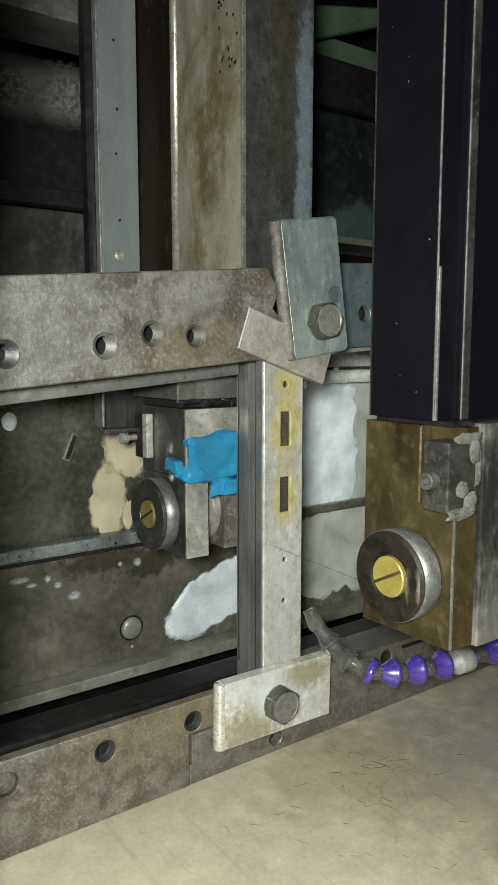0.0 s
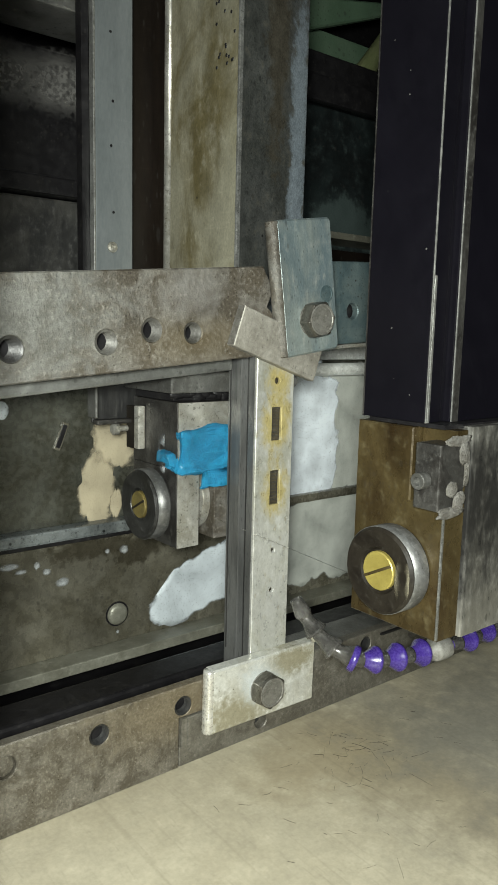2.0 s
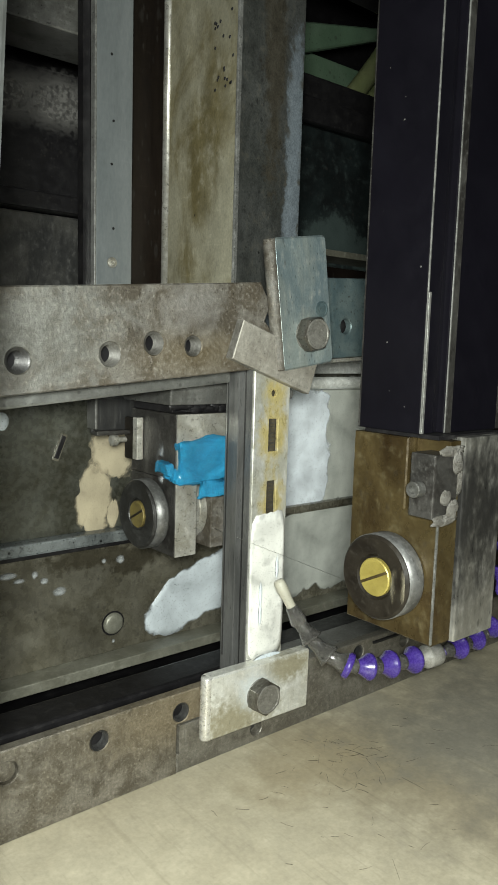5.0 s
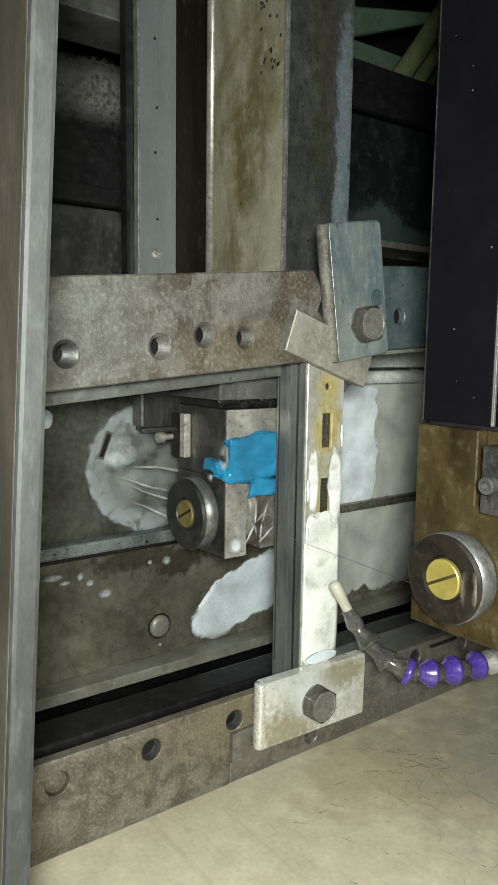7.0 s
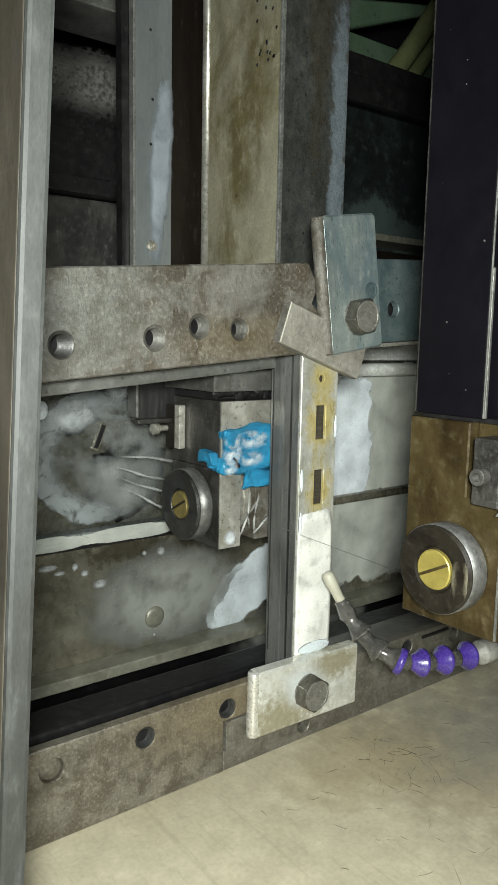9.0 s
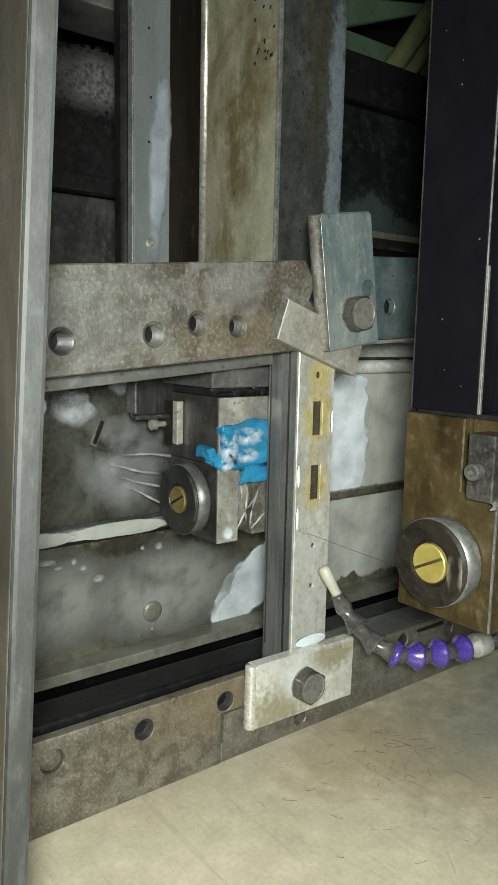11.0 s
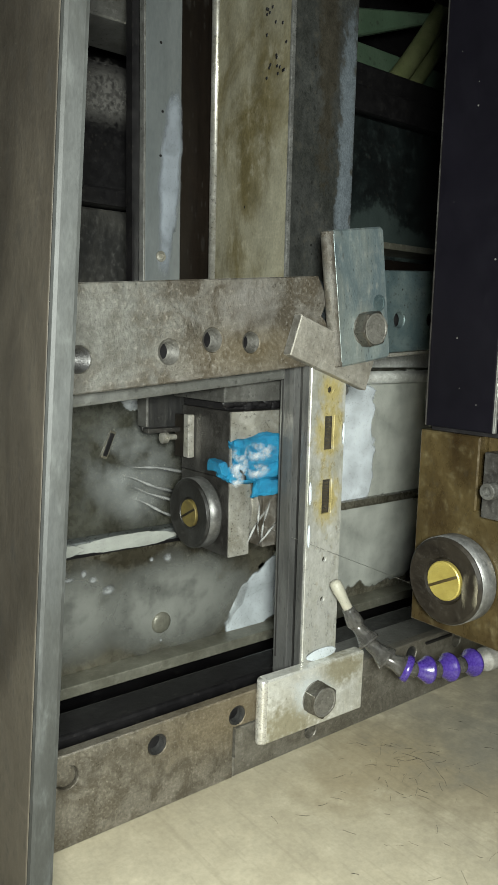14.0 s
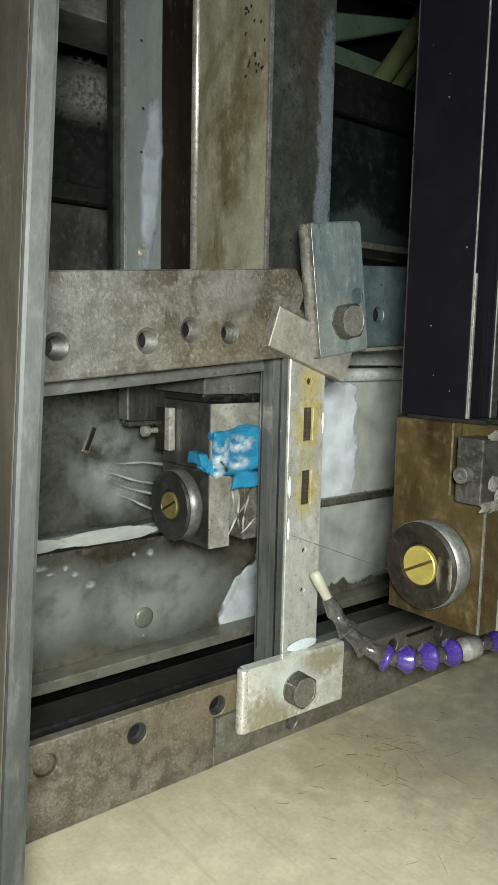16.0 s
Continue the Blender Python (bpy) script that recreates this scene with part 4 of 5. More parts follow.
# ---- guide heads ----
def cover(parent, x, y, z, r, depth, slot_turn, brass_r, face=None, brass_mat=None):
    """A round roller cover facing -x with a slotted brass screw."""
    m = Matrix.Translation((x, y, z)) @ LEFT
    disc = part("round_cover", lathe([(r, 0), (r, depth - 0.0015), (r - 0.0015, depth), (r * 0.94, depth), (brass_r * 1.2, depth - 0.0008), (brass_r * 1.08, depth - 0.003), (0, depth - 0.003)], m, 64), face or M_COVER, parent, "dark round roller cover", smooth=False)
    part("cover_rim", lathe([(r + 0.0004, 0.001), (r + 0.0004, depth - 0.002), (r - 0.0002, depth - 0.002), (r - 0.0002, 0.001), (r + 0.0004, 0.001)], m, 64), M_COVERRIM, disc, "turned steel rim", smooth=True)
    brass = part("brass_screw", lathe([(brass_r, depth - 0.003), (brass_r, depth - 0.0008), (brass_r - 0.0006, depth - 0.0002), (0, depth - 0.0002)], m, 48), brass_mat or M_BRASS, parent, "yellow brass screw with a slot")
    s = box(-0.0008, 0.0008, -brass_r * 0.95, brass_r * 0.95, -0.0002, 0.0004, 0.0001)
    s.transform(m @ pose(0, 0, depth - 0.0002) @ pose(0, 0, 0, 0, 0, slot_turn))
    part("screw_slot", s, M_AMBER if brass_mat is None else M_COVER, brass)


rh = thing("front_guide_head", pose(0.03, -0.12, 0.12), "amber-stained wire guide head with round cover and crusted block", "guide head")
b = plate([(0.093, 0.124), (0.155, 0.124), (0.155, 0.197), (0.1325, 0.197), (0.1325, 0.2365), (0.093, 0.2365)], [], 0.0044, 0.0215, 0.0008)
b.transform(pose(0, 0, 0, 0, 0, -90))
box(0.012, 0.0215, -0.155, -0.1328, 0.1972, 0.2365, 0.0006, b)
part("body", b, M_AMBER, rh)
part("corner_edge", box(0.0038, 0.0052, -0.1556, -0.1545, 0.125, 0.1965, 0.0002), M_EDGE, rh)
part("side_plate", box(0.0245, 0.0625, -0.156, -0.10, 0.122, 0.238, 0.001), M_SIDEPLATE, rh, "grey worn steel side plate")
# Near-black filler standing in for the shaded gap between body and plate.
part("gap_fill", box(0.0216, 0.0244, -0.152, -0.10, 0.124, 0.236, 0), M_DARK, rh)
part("inset_block", box(-0.004, 0.0165, -0.1575, -0.1415, 0.196, 0.2305, 0.001), M_DARKSTEEL, rh, "small steel block crusted with scale")
sc = lathe([(0.0044, 0.013), (0.0044, 0.0185), (0.0040, 0.019), (0.0024, 0.019), (0.0022, 0.0165), (0, 0.0165)], Matrix.Translation((0.0085, -0.1485, 0.2115)) @ LEFT, 20)
lathe([(0.0030, 0.0), (0.0030, 0.013), (0.0044, 0.013)], Matrix.Translation((0.0085, -0.1485, 0.2115)) @ LEFT, 20, sc)
part("socket_screw", sc, M_GREYBLOCK, rh)
cover(rh, 0.0044, -0.125, 0.158, 0.0238, 0.0145, 28, 0.0108)
for k, (dy, dz, w, h) in enumerate(((-0.0172, -0.001, 0.010, 0.026),)):
    bm = lump(w, h, 0.0002, 3.0 + k, 40, 5, 0.2)
    bm.transform(Matrix.Translation((-0.0104, -0.125 + dy, 0.158 + dz)) @ pose(0, 0, 0, 0, 0, -90))
    part("dried_splash", bm, M_CRUST, rh, "cream dried splash round the brass screw", smooth=True)
for k, (sx, sy, sz, sw, sh) in enumerate(((0.006, -0.1578, 0.195, 0.022, 0.006), (0.010, -0.1578, 0.232, 0.020, 0.006), (0.019, -0.1567, 0.218, 0.006, 0.022), (0.0065, -0.1577, 0.207, 0.0085, 0.0085), (0.002, -0.1582, 0.1945, 0.010, 0.004), (0.0145, -0.1582, 0.2255, 0.008, 0.012), (0.0125, -0.1582, 0.2005, 0.010, 0.010))):
    bm = lump(sw, sh, 0.0009, 4.1 + k, 48, 5, 0.28, 2.6)
    bm.transform(Matrix.Translation((sx, sy, sz)))
    part("scale_crust", bm, M_SCALE, rh, smooth=True)

bc = thing("black_column", pose(0.04, -0.12, 0.2385), "tall black painted steel column above the guide head", "column")
part("main_box", box(0.0044, 0.0175, -0.1395, -0.0965, 0.2392, 0.95, 0.0006), M_BLACK, bc)
part("corner_strip", box(0.0042, 0.0052, -0.1404, -0.1396, 0.2392, 0.95, 0.0003), M_EDGE, bc, "bare steel corner strip")
part("cover_strip", box(0.0054, 0.0070, -0.1406, -0.1397, 0.2392, 0.315, 0.0003), M_EDGE, bc, "bare steel corner strip")
part("inner_face", box(0.0176, 0.022, -0.1375, -0.0968, 0.2392, 0.95, 0.0004), M_BLACK, bc)
part("second_strip", box(0.0222, 0.0230, -0.1430, -0.1422, 0.2392, 0.95, 0.0003), M_EDGE, bc, "bare steel corner strip")
part("worn_strip", box(0.0232, 0.0285, -0.1428, -0.1422, 0.2392, 0.95, 0.0003), M_DARKSTEEL, bc, "worn grey strip")
part("wide_face", box(0.0222, 0.074, -0.142, -0.10, 0.2392, 0.95, 0.0006), M_BLACK, bc)
part("third_strip", box(0.0742, 0.0785, -0.1415, -0.1302, 0.2392, 0.95, 0.0006), M_DARKSTEEL, bc, "worn grey strip")
part("rear_box", box(0.0786, 0.20, -0.130, -0.10, 0.2392, 0.95, 0.001), M_BLACK, bc)
chip_rng = random.Random(11)
for k in range(9):
    r = chip_rng.uniform(0.0003, 0.0007)
    part("paint_chip", lathe([(r, 0), (r * 0.7, 0.0002), (0, 0.0002)], Matrix.Translation((0.0044, chip_rng.uniform(-0.138, -0.099), chip_rng.uniform(0.245, 0.52))) @ LEFT @ pose(0, 0, 0, 0, 0, 40 * k), 7), M_GREYBLOCK, bc)
part("left_edge", box(0.0040, 0.0050, -0.0965, -0.0960, 0.2392, 0.95, 0.0001), M_DARKSTEEL, bc)
part("seat", box(0.008, 0.07, -0.150, -0.098, 0.2367, 0.2390, 0), M_DARK, bc)

lh = thing("rear_guide_head", pose(0.0, 0.075, 0.13), "grey steel wire guide head with round cover and rollers", "guide head")
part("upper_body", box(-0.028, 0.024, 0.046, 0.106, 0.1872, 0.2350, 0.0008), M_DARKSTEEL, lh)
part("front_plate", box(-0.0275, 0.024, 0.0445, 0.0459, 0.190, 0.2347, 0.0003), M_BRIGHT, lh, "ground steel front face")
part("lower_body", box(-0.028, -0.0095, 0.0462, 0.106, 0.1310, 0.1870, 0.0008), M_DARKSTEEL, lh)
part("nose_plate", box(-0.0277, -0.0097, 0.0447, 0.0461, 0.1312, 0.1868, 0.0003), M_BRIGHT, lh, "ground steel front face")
part("far_plate", box(0.0075, 0.022, 0.050, 0.106, 0.132, 0.1870, 0.0008), M_BAR, lh, "brown stained side plate")
rol = lathe([(0, -0.0090), (0.024, -0.0090), (0.024, -0.006), (0.0205, -0.005), (0.0205, -0.003), (0.023, -0.002), (0.023, 0.001), (0.020, 0.002), (0.020, 0.004), (0.024, 0.005), (0.024, 0.007), (0, 0.007)], Matrix.Translation((0, 0.078, 0.159)) @ pose(0, 0, 0, 0, 90, 0), 40)
part("wire_roller", rol, M_BRIGHT, lh, "grooved steel wire roller", smooth=False)
cover(lh, -0.028, 0.078, 0.1585, 0.0255, 0.0125, 28, 0.0100, M_COVERGREY, M_BRASSDULL)
for gr in (0.0215, 0.0238):
    part("turned_ring", lathe([(gr, 0), (gr, 0.0006), (gr - 0.0007, 0.0006), (gr - 0.0007, 0)], Matrix.Translation((-0.0393, 0.078, 0.1585)) @ LEFT, 48), M_COVERRIM, lh)
part("clip_bar", box(-0.034, -0.0282, 0.0885, 0.0950, 0.197, 0.229, 0.001), M_BRIGHT, lh)
part("clip_back", box(-0.032, -0.0282, 0.0952, 0.110, 0.196, 0.228, 0.001), M_COVER, lh)
part("clip_screw", lathe([(0.0022, 0), (0.0022, 0.008), (0.0045, 0.008), (0.0045, 0.012), (0.003, 0.013), (0, 0.013)], Matrix.Translation((-0.032, 0.1085, 0.2105)) @ LEFT, 18), M_BRIGHT, lh)
seal_rng = random.Random(5)
for k in range(9):
    bm = lump(0.008 + 0.008 * seal_rng.random(), 0.004 + 0.004 * seal_rng.random(), 0.0016, 200.0 + k, 26, 4, 0.35)
    bm.transform(Matrix.Translation((-0.024 + 0.0058 * k, 0.0515, 0.2375 + 0.003 * seal_rng.random())))
    part("seal_squeeze", bm, M_DARK, lh, "black gasket paste", smooth=True)
part("dark_seal", box(-0.0275, 0.024, 0.052, 0.104, 0.2352, 0.2408, 0.001), M_DARK, lh)
br = thing("bent_bracket", pose(-0.045, 0.11, 0.215), "dark bent sheet steel bracket under the rail", "bracket")
part("web", box(-0.060, -0.022, 0.110, 0.113, 0.216, 0.262, 0.0008), M_GROOVE, br)
part("bent_edge", box(-0.0625, -0.0602, 0.100, 0.113, 0.220, 0.262, 0.001), M_GREYBLOCK, br)
part("bottom_lip", box(-0.060, -0.022, 0.102, 0.1098, 0.215, 0.2185, 0.001), M_DARKSTEEL, br)


def crumple(bm, cuts, amount, seed):
    bmesh.ops.subdivide_edges(bm, edges=list(bm.edges), cuts=cuts, use_grid_fill=True)
    for v in bm.verts:
        p = v.co * 55 + Vector((seed, 0, 0))
        v.co += Vector((noise.noise(p), noise.noise(p + Vector((9, 0, 0))), noise.noise(p + Vector((0, 7, 0))))) * amount
        q = v.co * 200
        v.co += Vector((noise.noise(q), noise.noise(q + Vector((5, 0, 0))), noise.noise(q + Vector((0, 5, 0))))) * amount * 0.3
    return bm


tp = thing("blue_tape", pose(0, 0.045, 0.18), "crinkled bright blue tape wrapped over the guide head", "tape")
part("wrap", crumple(box(-0.0305, 0.024, 0.0390, 0.055, 0.1850, 0.2165, 0.004), 9, 0.0065, 3.3), M_BLUE, tp, smooth=True)
part("flap", crumple(box(-0.010, 0.022, 0.0400, 0.047, 0.1720, 0.1845, 0.002), 6, 0.005, 5.0), M_BLUE, tp, smooth=True)
part("tail", crumple(box(-0.0345, -0.0285, 0.047, 0.066, 0.1895, 0.2005, 0.002), 5, 0.005, 8.0), M_BLUE, tp, smooth=True)
solid("cutting_wire", tube([(-0.002, -0.10, 0.1475), (0.004, -0.02, 0.1475), (0.010, 0.06, 0.1475)], 0.00012, 6), M_WIRE, "very thin steel cutting wire between the guide heads", "wire")


# ---- flexible coolant hose ----
def element(m, size, material, neck=0.5):
    """One socket of the segmented hose along z."""
    k = size
    return lathe([(0, -0.35 * k), ((neck - 0.1) * k, -0.32 * k), (neck * k, -0.05 * k), ((neck + 0.03) * k, 0.25 * k), ((neck + 0.05) * k, 0.72 * k), (1.04 * k, 1.74 * k), (1.12 * k, 1.82 * k), (1.12 * k, 2.02 * k), (1.06 * k, 2.06 * k), (0.66 * k, 2.0 * k), (0, 1.9 * k)], m, 28), material


HOSE = [(0.0275, -0.0200, 0.1030), (0.0315, -0.0250, 0.0915), (0.0365, -0.0345, 0.0795), (0.0420, -0.0450, 0.0710), (0.0510, -0.0560, 0.0655), (0.0690, -0.0620, 0.0622),
        (0.0930, -0.0650, 0.0600), (0.1200, -0.0665, 0.0575), (0.1480, -0.0670, 0.0560), (0.1720, -0.0665, 0.0555), (0.1960, -0.0655, 0.0570), (0.2200, -0.0640, 0.0620)]
hs = thing("segmented_hose", pose(0.08, -0.065, 0.05), "flexible segmented coolant hose of purple and smoky plastic sockets", "hose")
for k in range(1, len(HOSE) - 1):
    a, c = Vector(HOSE[k]), Vector(HOSE[k + 1])
    size = 0.0068 + 0.0021 * min(1.0, k / 5)
    purple = k in (4, 5, 6, 8, 9, 10)
    shape, material = element(axis(a, c - a), size, M_PURPLE if purple else (M_WHITEPL if k == 7 else M_CLEARPL), 0.62 if k < 4 else 0.43)
    if k == 7:
        shape = lathe([(0.4 * size, -0.3 * size), (0.55 * size, 0.1 * size), (0.92 * size, 0.35 * size), (0.98 * size, 0.5 * size), (0.98 * size, 1.85 * size), (0.9 * size, 2.0 * size), (0.5 * size, 2.0 * size)], axis(a, c - a), 28)
    socket = part("hose_socket", shape, material, hs, "" if purple else ("cloudy white socket" if k == 7 else "smoky wet plastic socket"), smooth=True)
    if purple:
        part("neck", lathe([(0.46 * size, -0.5 * size), (0.52 * size, -0.1 * size), (0.60 * size, 0.5 * size), (0.66 * size, 0.62 * size), (0.4 * size, 0.7 * size)], axis(a, c - a), 28), M_CLEARPL, socket, "smoky clear neck", smooth=True)
    if k == 3:
        part("rim", lathe([(1.02 * size, 1.5 * size), (1.16 * size, 1.72 * size), (1.16 * size, 2.04 * size), (0.9 * size, 2.12 * size)], axis(a, c - a), 28), M_PURPLE, socket, "purple plastic rim", smooth=True)
nz = axis(HOSE[1], Vector(HOSE[0]) - Vector(HOSE[1]))
part("nozzle", lathe([(0.0048, -0.002), (0.0062, 0.001), (0.0058, 0.004), (0.0046, 0.010), (0.0044, 0.0125), (0.0034, 0.0125), (0.0034, 0.0)], nz, 24), M_CLEARPL, hs, "smoky plastic nozzle tip", smooth=True)

h2 = thing("segmented_hose", pose(0.18, -0.09, 0.05), "upright purple segmented hose beside the guide head", "hose")
for k in range(3):
    part("hose_socket", element(axis((0.186 + 0.003 * k, -0.088, 0.102 + 0.019 * k), (0.15, 0, 1)), 0.0092, None)[0], M_PURPLE, h2, smooth=True)
solid("rear_cover", box(0.19, 0.6, -0.05, -0.03, 0.075, 0.5, 0.002), M_BROWNDARK, "dark brown cover plate behind the upright hose", "cover")
solid("copper_contact", box(0.156, 0.166, -0.092, -0.084, 0.196, 0.223, 0.001), M_AMBER, "small copper-brown contact block", "contact")
cab = thing("cable_bundle", pose(0.16, -0.085, 0.15), "thin pale wires hanging in a bundle", "cable")
for k in range(4):
    part("wire", tube([(0.158 + 0.003 * k + 0.004 * math.sin(j * 0.9 + k), -0.084, 0.20 - 0.012 * j) for j in range(8)], 0.0007, 6), M_WHITEPL, cab)

# ---- guard sheet beside the camera ----
gd = thing("guard_sheet", pose(-0.2300, -0.13, 0.2, 0, 3.2, 0), "brown oiled steel guard sheet with a pale cut edge", "guard")
part("sheet", box(-0.0089, 0.0, 0.0012, 0.14, -0.45, 0.45, 0.0006), M_POST, gd, local=True)
part("cut_edge", box(-0.0091, 0.0002, -0.0024, 0.0012, -0.45, 0.45, 0.0017), M_POSTEDGE, gd, local=True)

# ---- loose fibres and scratches on the tray ----
rng = random.Random(7)
for k in range(84):
    wide = k > 54
    x, y, a = (rng.uniform(-0.06, 0.15), rng.uniform(-0.15, -0.02), rng.gauss(-0.9, 0.5)) if wide else (rng.gauss(0.048, 0.022), rng.gauss(-0.065, 0.024), rng.uniform(0, 6.28))
    y = min(y, -0.018)
    length, bend = rng.uniform(0.0004, 0.0016) * (2.0 if k % 5 == 0 else 1.0), rng.gauss(0, 0.04)
    pts = [(x + length * j * math.cos(a + bend * j), min(y + length * j * math.sin(a + bend * j), -0.014), -0.0037) for j in range(7)]
    solid("metal_fibre", tube(pts, rng.uniform(0.00005, 0.00009) * (1.6 if k % 6 == 0 else 1.0), 5), M_FIBRE, "fine dark metal fibre lying on the tray", "fibre", group="fibres on the tray")


# ---- suds and water ----
def foam(name, w, h, depth, seed, material, label, rag=0.25, square=2.0):
    return solid(name, lump(w, h, depth, seed, 34, 7, rag, square), material, label, "foam", group="suds", smooth=True)


low_foam = foam("foam_patch", 0.150, 0.062, 0.0012, 5.0, M_FOAM, "white bubbly foam patch on the lower splash sheet", 0.2)
right_foam = foam("foam_patch", 0.165, 0.158, 0.0010, 11.0, M_WHITEWASH, "white foam patch clinging to the splash panel", 0.07, 5.0)
right_foam.matrix_world = pose(0.174, 0.1590, 0.185)
side_film = foam("foam_film", 0.34, 0.150, 0.0005, 17.0, M_WASH, "thin greenish foam film on the splash panel", 0.05, 6.0)
side_film.matrix_world = pose(0.290, 0.1599, 0.184)
right_film = foam("foam_film", 0.30, 0.096, 0.0006, 13.0, M_WASH, "thin foam film on the lower splash sheet", 0.07, 6.0)
right_film.matrix_world = pose(0.245, 0.1576, 0.073)
speck = foam("foam_speck", 0.012, 0.016, 0.002, 15.0, M_FOAM, "small foam blob on the splash sheet", 0.3)
speck.matrix_world = pose(-0.108, 0.1598, 0.222)
for k, (x, z, w, h) in enumerate(((-0.108, 0.102, 0.018, 0.006), (-0.098, 0.097, 0.012, 0.005), (-0.085, 0.100, 0.006, 0.008), (-0.077, 0.093, 0.007, 0.008), (-0.063, 0.082, 0.013, 0.010), (-0.008, 0.100, 0.009, 0.009), (-0.024, 0.101, 0.005, 0.005), (-0.0145, 0.0285, 0.004, 0.004))):
    dab = foam("foam_speck", w, h, 0.0004, 30.0 + k, M_DAB, "small foam blob on the splash sheet", 0.5)
    dab.matrix_world = pose(x, 0.1562, z)
# Ragged tan patches stand in for a warm reflection on the panel.
TAN_PATCHES = ((-0.032, 0.154, 0.033, 0.064), (-0.011, 0.194, 0.042, 0.052), (-0.014, 0.138, 0.012, 0.026), (0.012, 0.236, 0.032, 0.018))
residue = [solid("tan_reflection", lump(w, h, 0.0005, 23.0 + 3 * k, 80, 5, 0.45, 3.0), M_TANPATCH, "ragged tan patch standing in for a reflection on the splash panel", "stain", group="dried residue") for k, (x, z, w, h) in enumerate(TAN_PATCHES)]

jet_way = (Vector(HOSE[0]) - Vector(HOSE[1])).normalized()
jet = solid("water_jet", lathe([(0, -0.012), (0.0034, -0.011), (0.0036, 0.002), (0.0044, 0.009), (0.0042, 0.014), (0.003, 0.016), (0, 0.0165)], None, 20), M_CREAM, "milky water jet leaving the hose nozzle", "water", smooth=True)
FACE = ((0.0215, 0.113, 0.0325, 0.108, 8.0), (0.0305, 0.181, 0.013, 0.058, 2.6), (0.0110, 0.186, 0.010, 0.050, 2.6))
face_foam = [foam("foam_patch", w, h, 0.0003, 40.0 + k, M_JET if k == 0 else M_FACE, "milky foam running over the workpiece face", 0.04 if k == 0 else 0.35, sq) for k, (x, z, w, h, sq) in enumerate(FACE)]
edge_foam = [foam("foam_patch", 0.0030, 0.018, 0.0008, 50.0 + k, M_FOAM, "foam clinging to the workpiece edge", 0.3) for k in range(3)]
base_foam = foam("foam_patch", 0.031, 0.0085, 0.0012, 55.0, M_FOAM, "white foam gathered at the workpiece foot", 0.15, 3.0)
ring_film = solid("foam_film", lump(0.122, 0.112, 0.0006, 60.0, 60, 7, 0.06, 2.2), M_RING, "round film of foam thrown onto the splash panel", "foam", group="suds", smooth=True)
PATCHES = ((-0.047, 0.236, 0.026, 0.026), (-0.086, 0.214, 0.040, 0.030))
wall_patch = [foam("foam_patch", w, h, 0.0008, 60.0 + 1.7 * k, M_DABSOFT, "loose foam patch on the splash panel", 0.4) for k, (x, z, w, h) in enumerate(PATCHES)]
wall_mist = [foam("water_film", w, h, 0.0006, 70.0 + k, M_WETWASH if k in (1, 2) else M_MIST, "thin sprayed water film on the splash panel", 0.25) for k, (w, h) in enumerate(((0.13, 0.105), (0.20, 0.100), (0.19, 0.100), (0.08, 0.07)))]
ledge_foam = [foam("foam_patch", 0.105, 0.0125, 0.0012, 80.0 + k, M_LEDGEFOAM, "white suds running along the ledge", 0.12, 5.0) for k in range(2)]
streaks = [solid("water_streak", tube([(-0.030 + 0.0075 * j, 0, 0.0009 * math.sin(j * 0.9 + 2 * k)) for j in range(9)], [0.0003 + 0.0017 * (j / 9) ** 1.5 + 0.0006 * math.sin(j * 1.9 + k) ** 2 for j in range(9)], 8), M_STREAK, "thin white streak of sprayed water", "water", group="spray", smooth=True) for k in range(4)]
# These patches are foam and also stand in for wet glints.
tape_foam = [foam("foam_patch", w, h, 0.0007, 90.0 + k, M_TAPEFOAM, "white foam and painted glints on the blue tape", 0.4) for k, (w, h) in enumerate(((0.020, 0.030), (0.034, 0.016), (0.030, 0.013), (0.016, 0.014)))]
nose_foam = [foam("foam_patch", 0.012, 0.014, 0.0008, 96.0, M_FOAMSOFT, "milky water on the guide head's nose", 0.3)]
streams = [solid("water_stream", tube([(0.0012 * math.sin(j * 0.8 + k), 0, 0.020 - 0.005 * j) for j in range(9)], [0.0006 + 0.0005 * math.sin(j * 1.3 + k) ** 2 for j in range(9)], 8), M_STREAK, "thin stream of milky water falling past the guide head", "water", group="spray", smooth=True) for k in range(4)]
strip_foam = foam("foam_film", 0.022, 0.165, 0.0006, 101.0, M_STRIPFILM, "pale foam splash on the painted strip", 0.45)


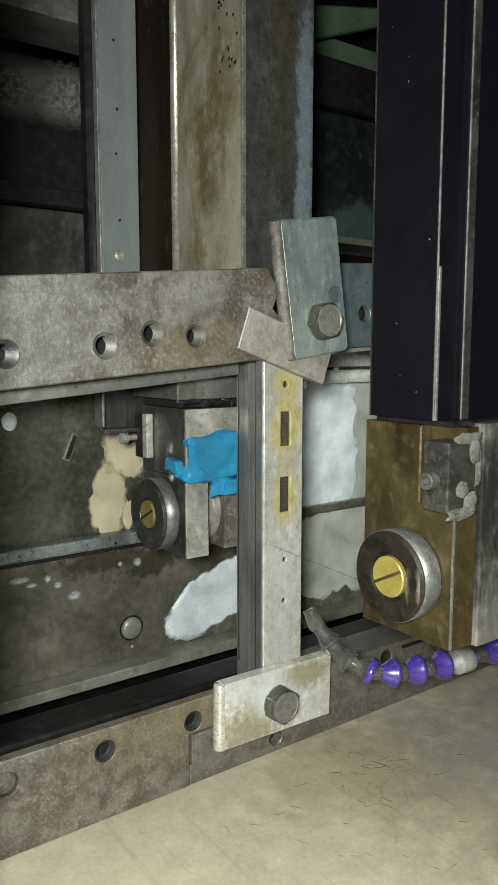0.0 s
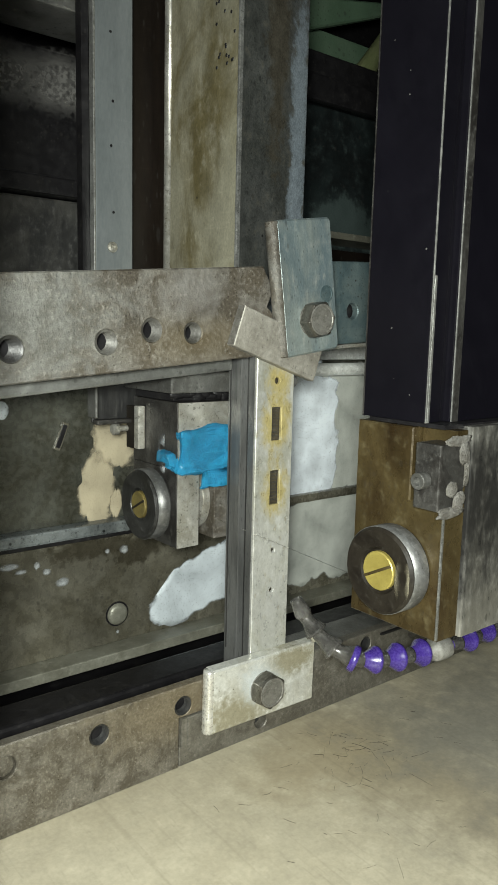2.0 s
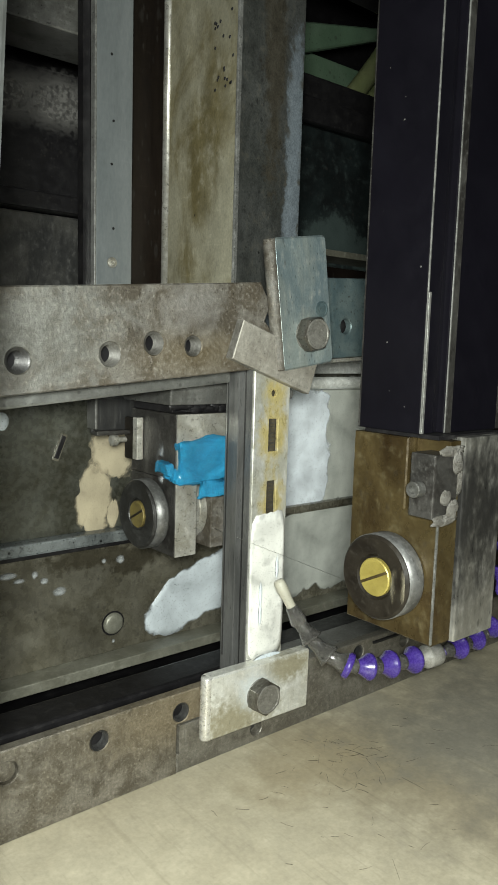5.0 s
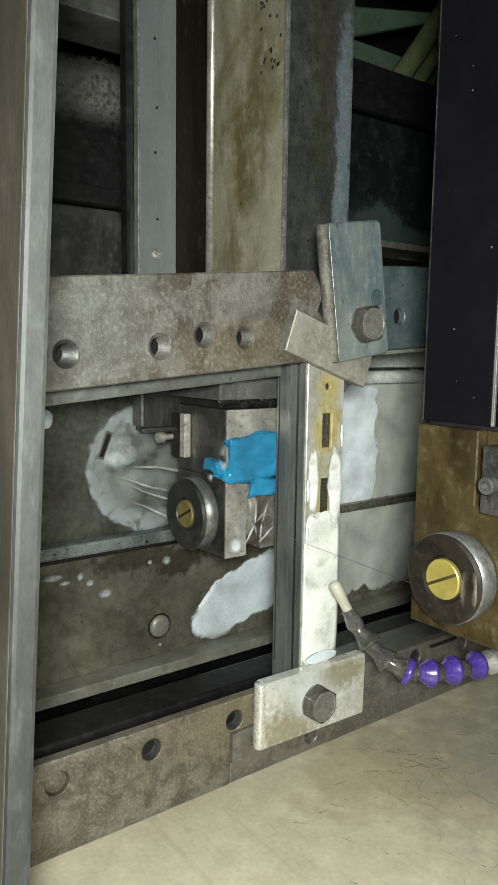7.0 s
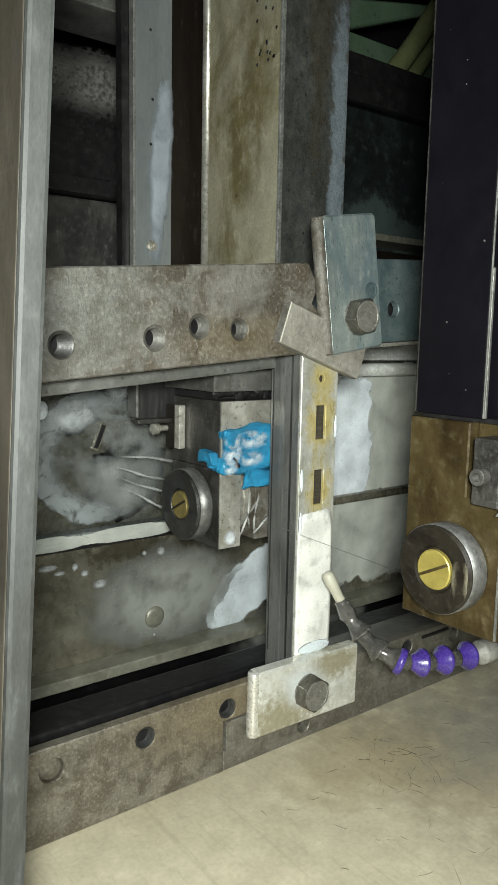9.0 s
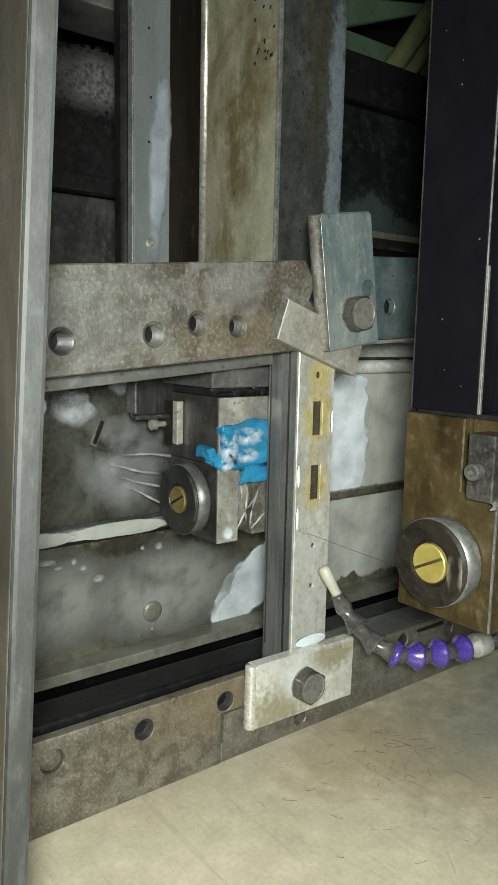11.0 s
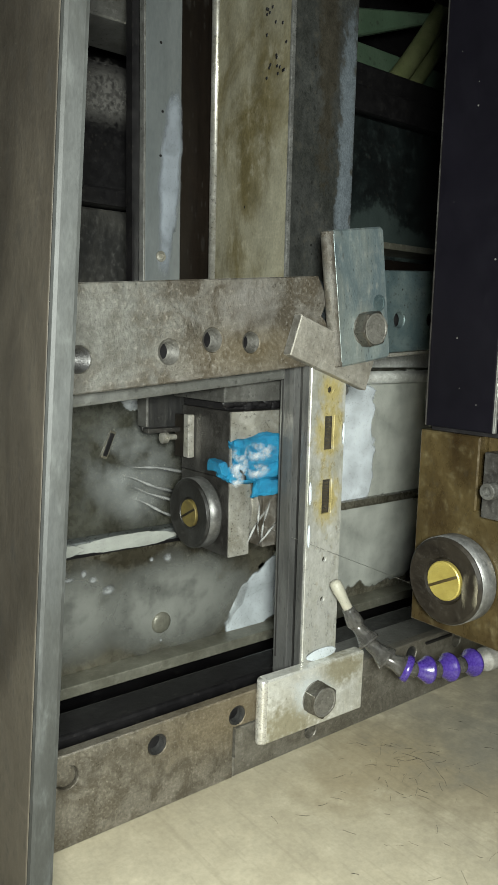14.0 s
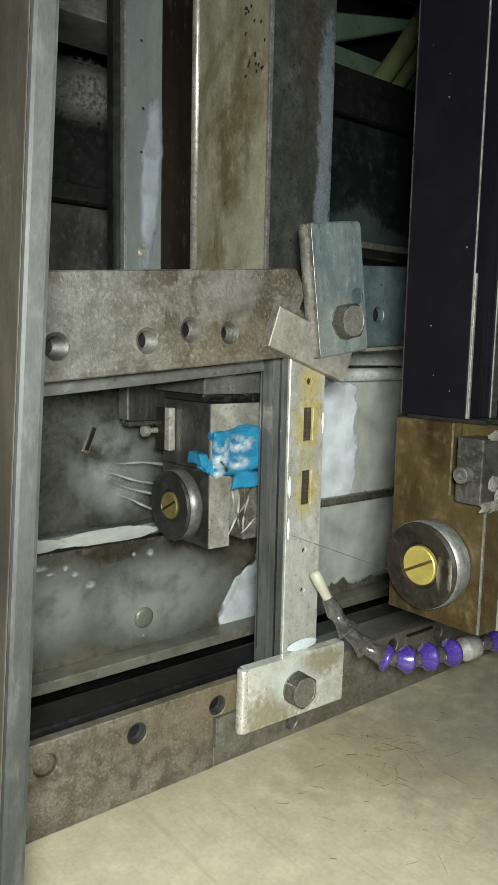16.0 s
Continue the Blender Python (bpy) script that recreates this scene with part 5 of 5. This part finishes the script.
def motions():
    """Everything that runs, sprays or slides, from the start of the clip to its end."""
    a = Vector(HOSE[1])
    out = axis(a + jet_way * 0.0175, jet_way)
    inn = axis(a - jet_way * 0.0085, jet_way)
    walk(jet, [(0, inn), (4.6, inn), (4.9, out), (16, out)])
    for k, (ob, (x, z, w, h)) in enumerate(zip(residue, TAN_PATCHES)):
        y = 0.1599 - 0.0003 * k
        r0, r1 = pose(x, y, z, 0, 6, 0), pose(x + (0.080 if k != 3 else 0.0), y, z, 0, 6, 0)
        walk(ob, [(0, r0), (6.3, r0), (7.3, r1), (16, r1)])
    low = [pose(0.086, 0.1573, 0.060, 0, -20, 0)]
    walk(low_foam, [(0, low[0]), (7.0, low[0]), (8.5, pose(0.100, 0.1573, 0.060, 0, -26, 0)), (12.5, pose(0.112, 0.1573, 0.056, 0, -32, 0)), (16, pose(0.130, 0.1573, 0.056, 0, -30, 0))])
    hid = pose(0.0215, -0.004, 0.0385)
    for k, (ob, (x, z, w, h, sq)) in enumerate(zip(face_foam, FACE)):
        f = -0.0004 - 0.0002 * k
        dry, wet = pose(x, 0.0062, z), pose(x, f, z)
        if k == 0:
            rows = [(0, dry), (4.6, dry), (5.0, wet), (8.4, wet), (9.6, pose(x, f, z - 0.012)), (10.8, pose(x, 0.0062, z - 0.012)), (16, pose(x, 0.0062, z - 0.012))]
        else:
            rows = [(0, dry), (4.8, dry), (5.3 + 0.1 * k, wet), (7.6, wet), (8.4, pose(x, f, z - 0.012)), (9.4, pose(x, 0.0062, z - 0.014)), (16, pose(x, 0.0062, z - 0.014))]
        walk(ob, rows)
    for k, ob in enumerate(edge_foam):
        z = (0.215, 0.180, 0.15)[k]
        e = pose(0.006 + 0.0295 * (k == 0), -0.0014, z)
        walk(ob, [(0, hid), (4.6, hid), (5.4, e), (9.0, pose(0.006 + 0.0295 * (k == 0), -0.0014, z + 0.004)), (16, pose(0.006 + 0.0295 * (k == 0), -0.0014, z + 0.008 * (k == 0)))])
    walk(base_foam, [(0, pose(0.0215, -0.005, 0.045)), (4.6, pose(0.0215, -0.005, 0.045)), (5.2, pose(0.0215, -0.0016, 0.0640)), (16, pose(0.0215, -0.0016, 0.0640))])
    def ring_at(x, z, turn):
        return pose(x, 0.1598, z, 0, turn, 0)

    walk(ring_film, [(0, ring_at(0.066, 0.172, -20)), (5.9, ring_at(0.066, 0.172, -20)), (6.3, ring_at(0.042, 0.174, -16)), (6.7, ring_at(0.008, 0.178, -10)), (7.1, ring_at(-0.030, 0.182, -5)), (7.5, ring_at(-0.050, 0.183, 0)), (8.2, ring_at(-0.062, 0.185, 3)), (9.2, ring_at(-0.064, 0.185, 4)), (10.8, ring_at(-0.066, 0.069, 8)), (16, ring_at(-0.066, 0.069, 8))])
    for k, ((x, z, w, h), ob) in enumerate(zip(PATCHES, wall_patch)):
        h0 = pose(0.045, 0.160, 0.170)
        walk(ob, [(0, h0), (6.2, h0), (7.0, pose(0.6 * x, 0.1596, z - 0.02)), (7.5, pose(x, 0.1596, z)), (11.3, pose(x + 0.004, 0.1596, z + 0.006)), (13.0, pose(x + 0.006, 0.1596, z + 0.004)), (14.4 + 1.2 * (k == 0), pose(x + 0.006, 0.1622, z - 0.004)), (16, pose(x + 0.006, 0.1622, z - 0.004))])
    for k, (ob, m, t0, t1) in enumerate(zip(wall_mist, (pose(-0.045, 0.1588, 0.180), pose(0.000, 0.1570, 0.064), pose(-0.115, 0.1570, 0.066), pose(-0.035, 0.1583, 0.160)), (6.2, 7.0, 8.2, 6.8), (7.2, 8.0, 10.0, 7.6))):
        h0 = pose(0.055, 0.1588, 0.178) if k in (0, 3) else pose(0.16, 0.1572, 0.064)
        if k in (1, 2):
            h0 = pose(0.16 + 0.1 * k, 0.1572, -0.06)
        walk(ob, [(0, h0), (t0, h0), (t1, m), (16, m)])
    for k, ob in enumerate(ledge_foam):
        h0 = pose(0.075, 0.162, 0.1225)
        walk(ob, [(0, h0), (7.6, h0), (9.2, pose(-0.045 - 0.08 * k, 0.1475, 0.1225)), (16, pose(-0.05 - 0.08 * k, 0.1475, 0.1225))])
    aim = ((-0.040, 0.135, 0.170, 16), (-0.036, 0.130, 0.161, 20), (-0.034, 0.125, 0.183, 6), (-0.034, 0.128, 0.150, 24), (-0.040, 0.14, 0.191, -4), (-0.030, 0.12, 0.200, 10))
    for k, (ob, (x, y, z, turn)) in enumerate(zip(streaks, aim)):
        h0 = pose(-0.002, 0.075, 0.198 + 0.005 * k)
        s0 = 6.0 + 0.25 * k
        rows = [(0, h0), (s0, h0), (s0 + 0.25, pose(x, y, z, 0, turn, 0))]
        t = s0 + 0.75
        j = 0
        while t < 15.9:
            rows.append((t, pose(x - 0.004 * (j % 2), y, z + 0.003 * math.sin(j * 2.1 + k), 0, turn + 5 * math.sin(j * 1.7 + k), 0)))
            t += 0.6
            j += 1
        walk(ob, rows + [(16, pose(x, y, z, 0, turn, 0))])
    spots = ((-0.0245, 0.0382, 0.199), (-0.008, 0.0378, 0.206), (-0.008, 0.0380, 0.193), (-0.026, 0.0380, 0.188))
    for k, (ob, p) in enumerate(zip(tape_foam, spots)):
        h0 = pose(p[0], 0.062, p[2])
        walk(ob, [(0, h0), (6.7 + 0.15 * k, h0), (7.2 + 0.15 * k, pose(*p)), (9.5, pose(p[0] + 0.002, p[1], p[2] + 0.002)), (12.5, pose(p[0] - 0.001, p[1], p[2])), (16, pose(*p))])
    n0, n1 = pose(-0.018, 0.07, 0.155), pose(-0.0185, 0.0446, 0.139)
    walk(nose_foam[0], [(0, n0), (6.0, n0), (6.6, n1), (12.6, pose(-0.018, 0.0446, 0.137)), (13.6, n0), (16, n0)])
    for k, ob in enumerate(streams):
        h0 = pose(-0.019, 0.060 + 0.008 * k, 0.158)
        x, turn = (0.000, 0.006, -0.003, 0.010)[k], (-6, 10, 38, 58)[k]
        rows = [(0, h0), (6.1 + 0.15 * k, h0), (6.5 + 0.15 * k, pose(x, 0.047 - 0.001 * k, 0.158 - 0.004 * k, 0, turn, 0))]
        for j in range(13):
            rows.append((7.6 + 0.62 * j, pose(x + 0.001 * math.sin(2 * j + k), 0.047 - 0.001 * k, 0.158 - 0.004 * k, 0, turn + 4 * math.sin(1.3 * j + k), 0)))
        walk(ob, rows + [(16, pose(x, 0.047 - 0.001 * k, 0.158 - 0.004 * k, 0, turn, 0))])
    h0, s1 = pose(-0.0205, 0.1445, 0.395, 0, 4, 0), pose(-0.0205, 0.1398, 0.395, 0, 4, 0)
    walk(strip_foam, [(0, h0), (8.0, h0), (9.0, s1), (12.5, s1), (16, pose(-0.0210, 0.1398, 0.388, 0, 4, 0))])


motions()
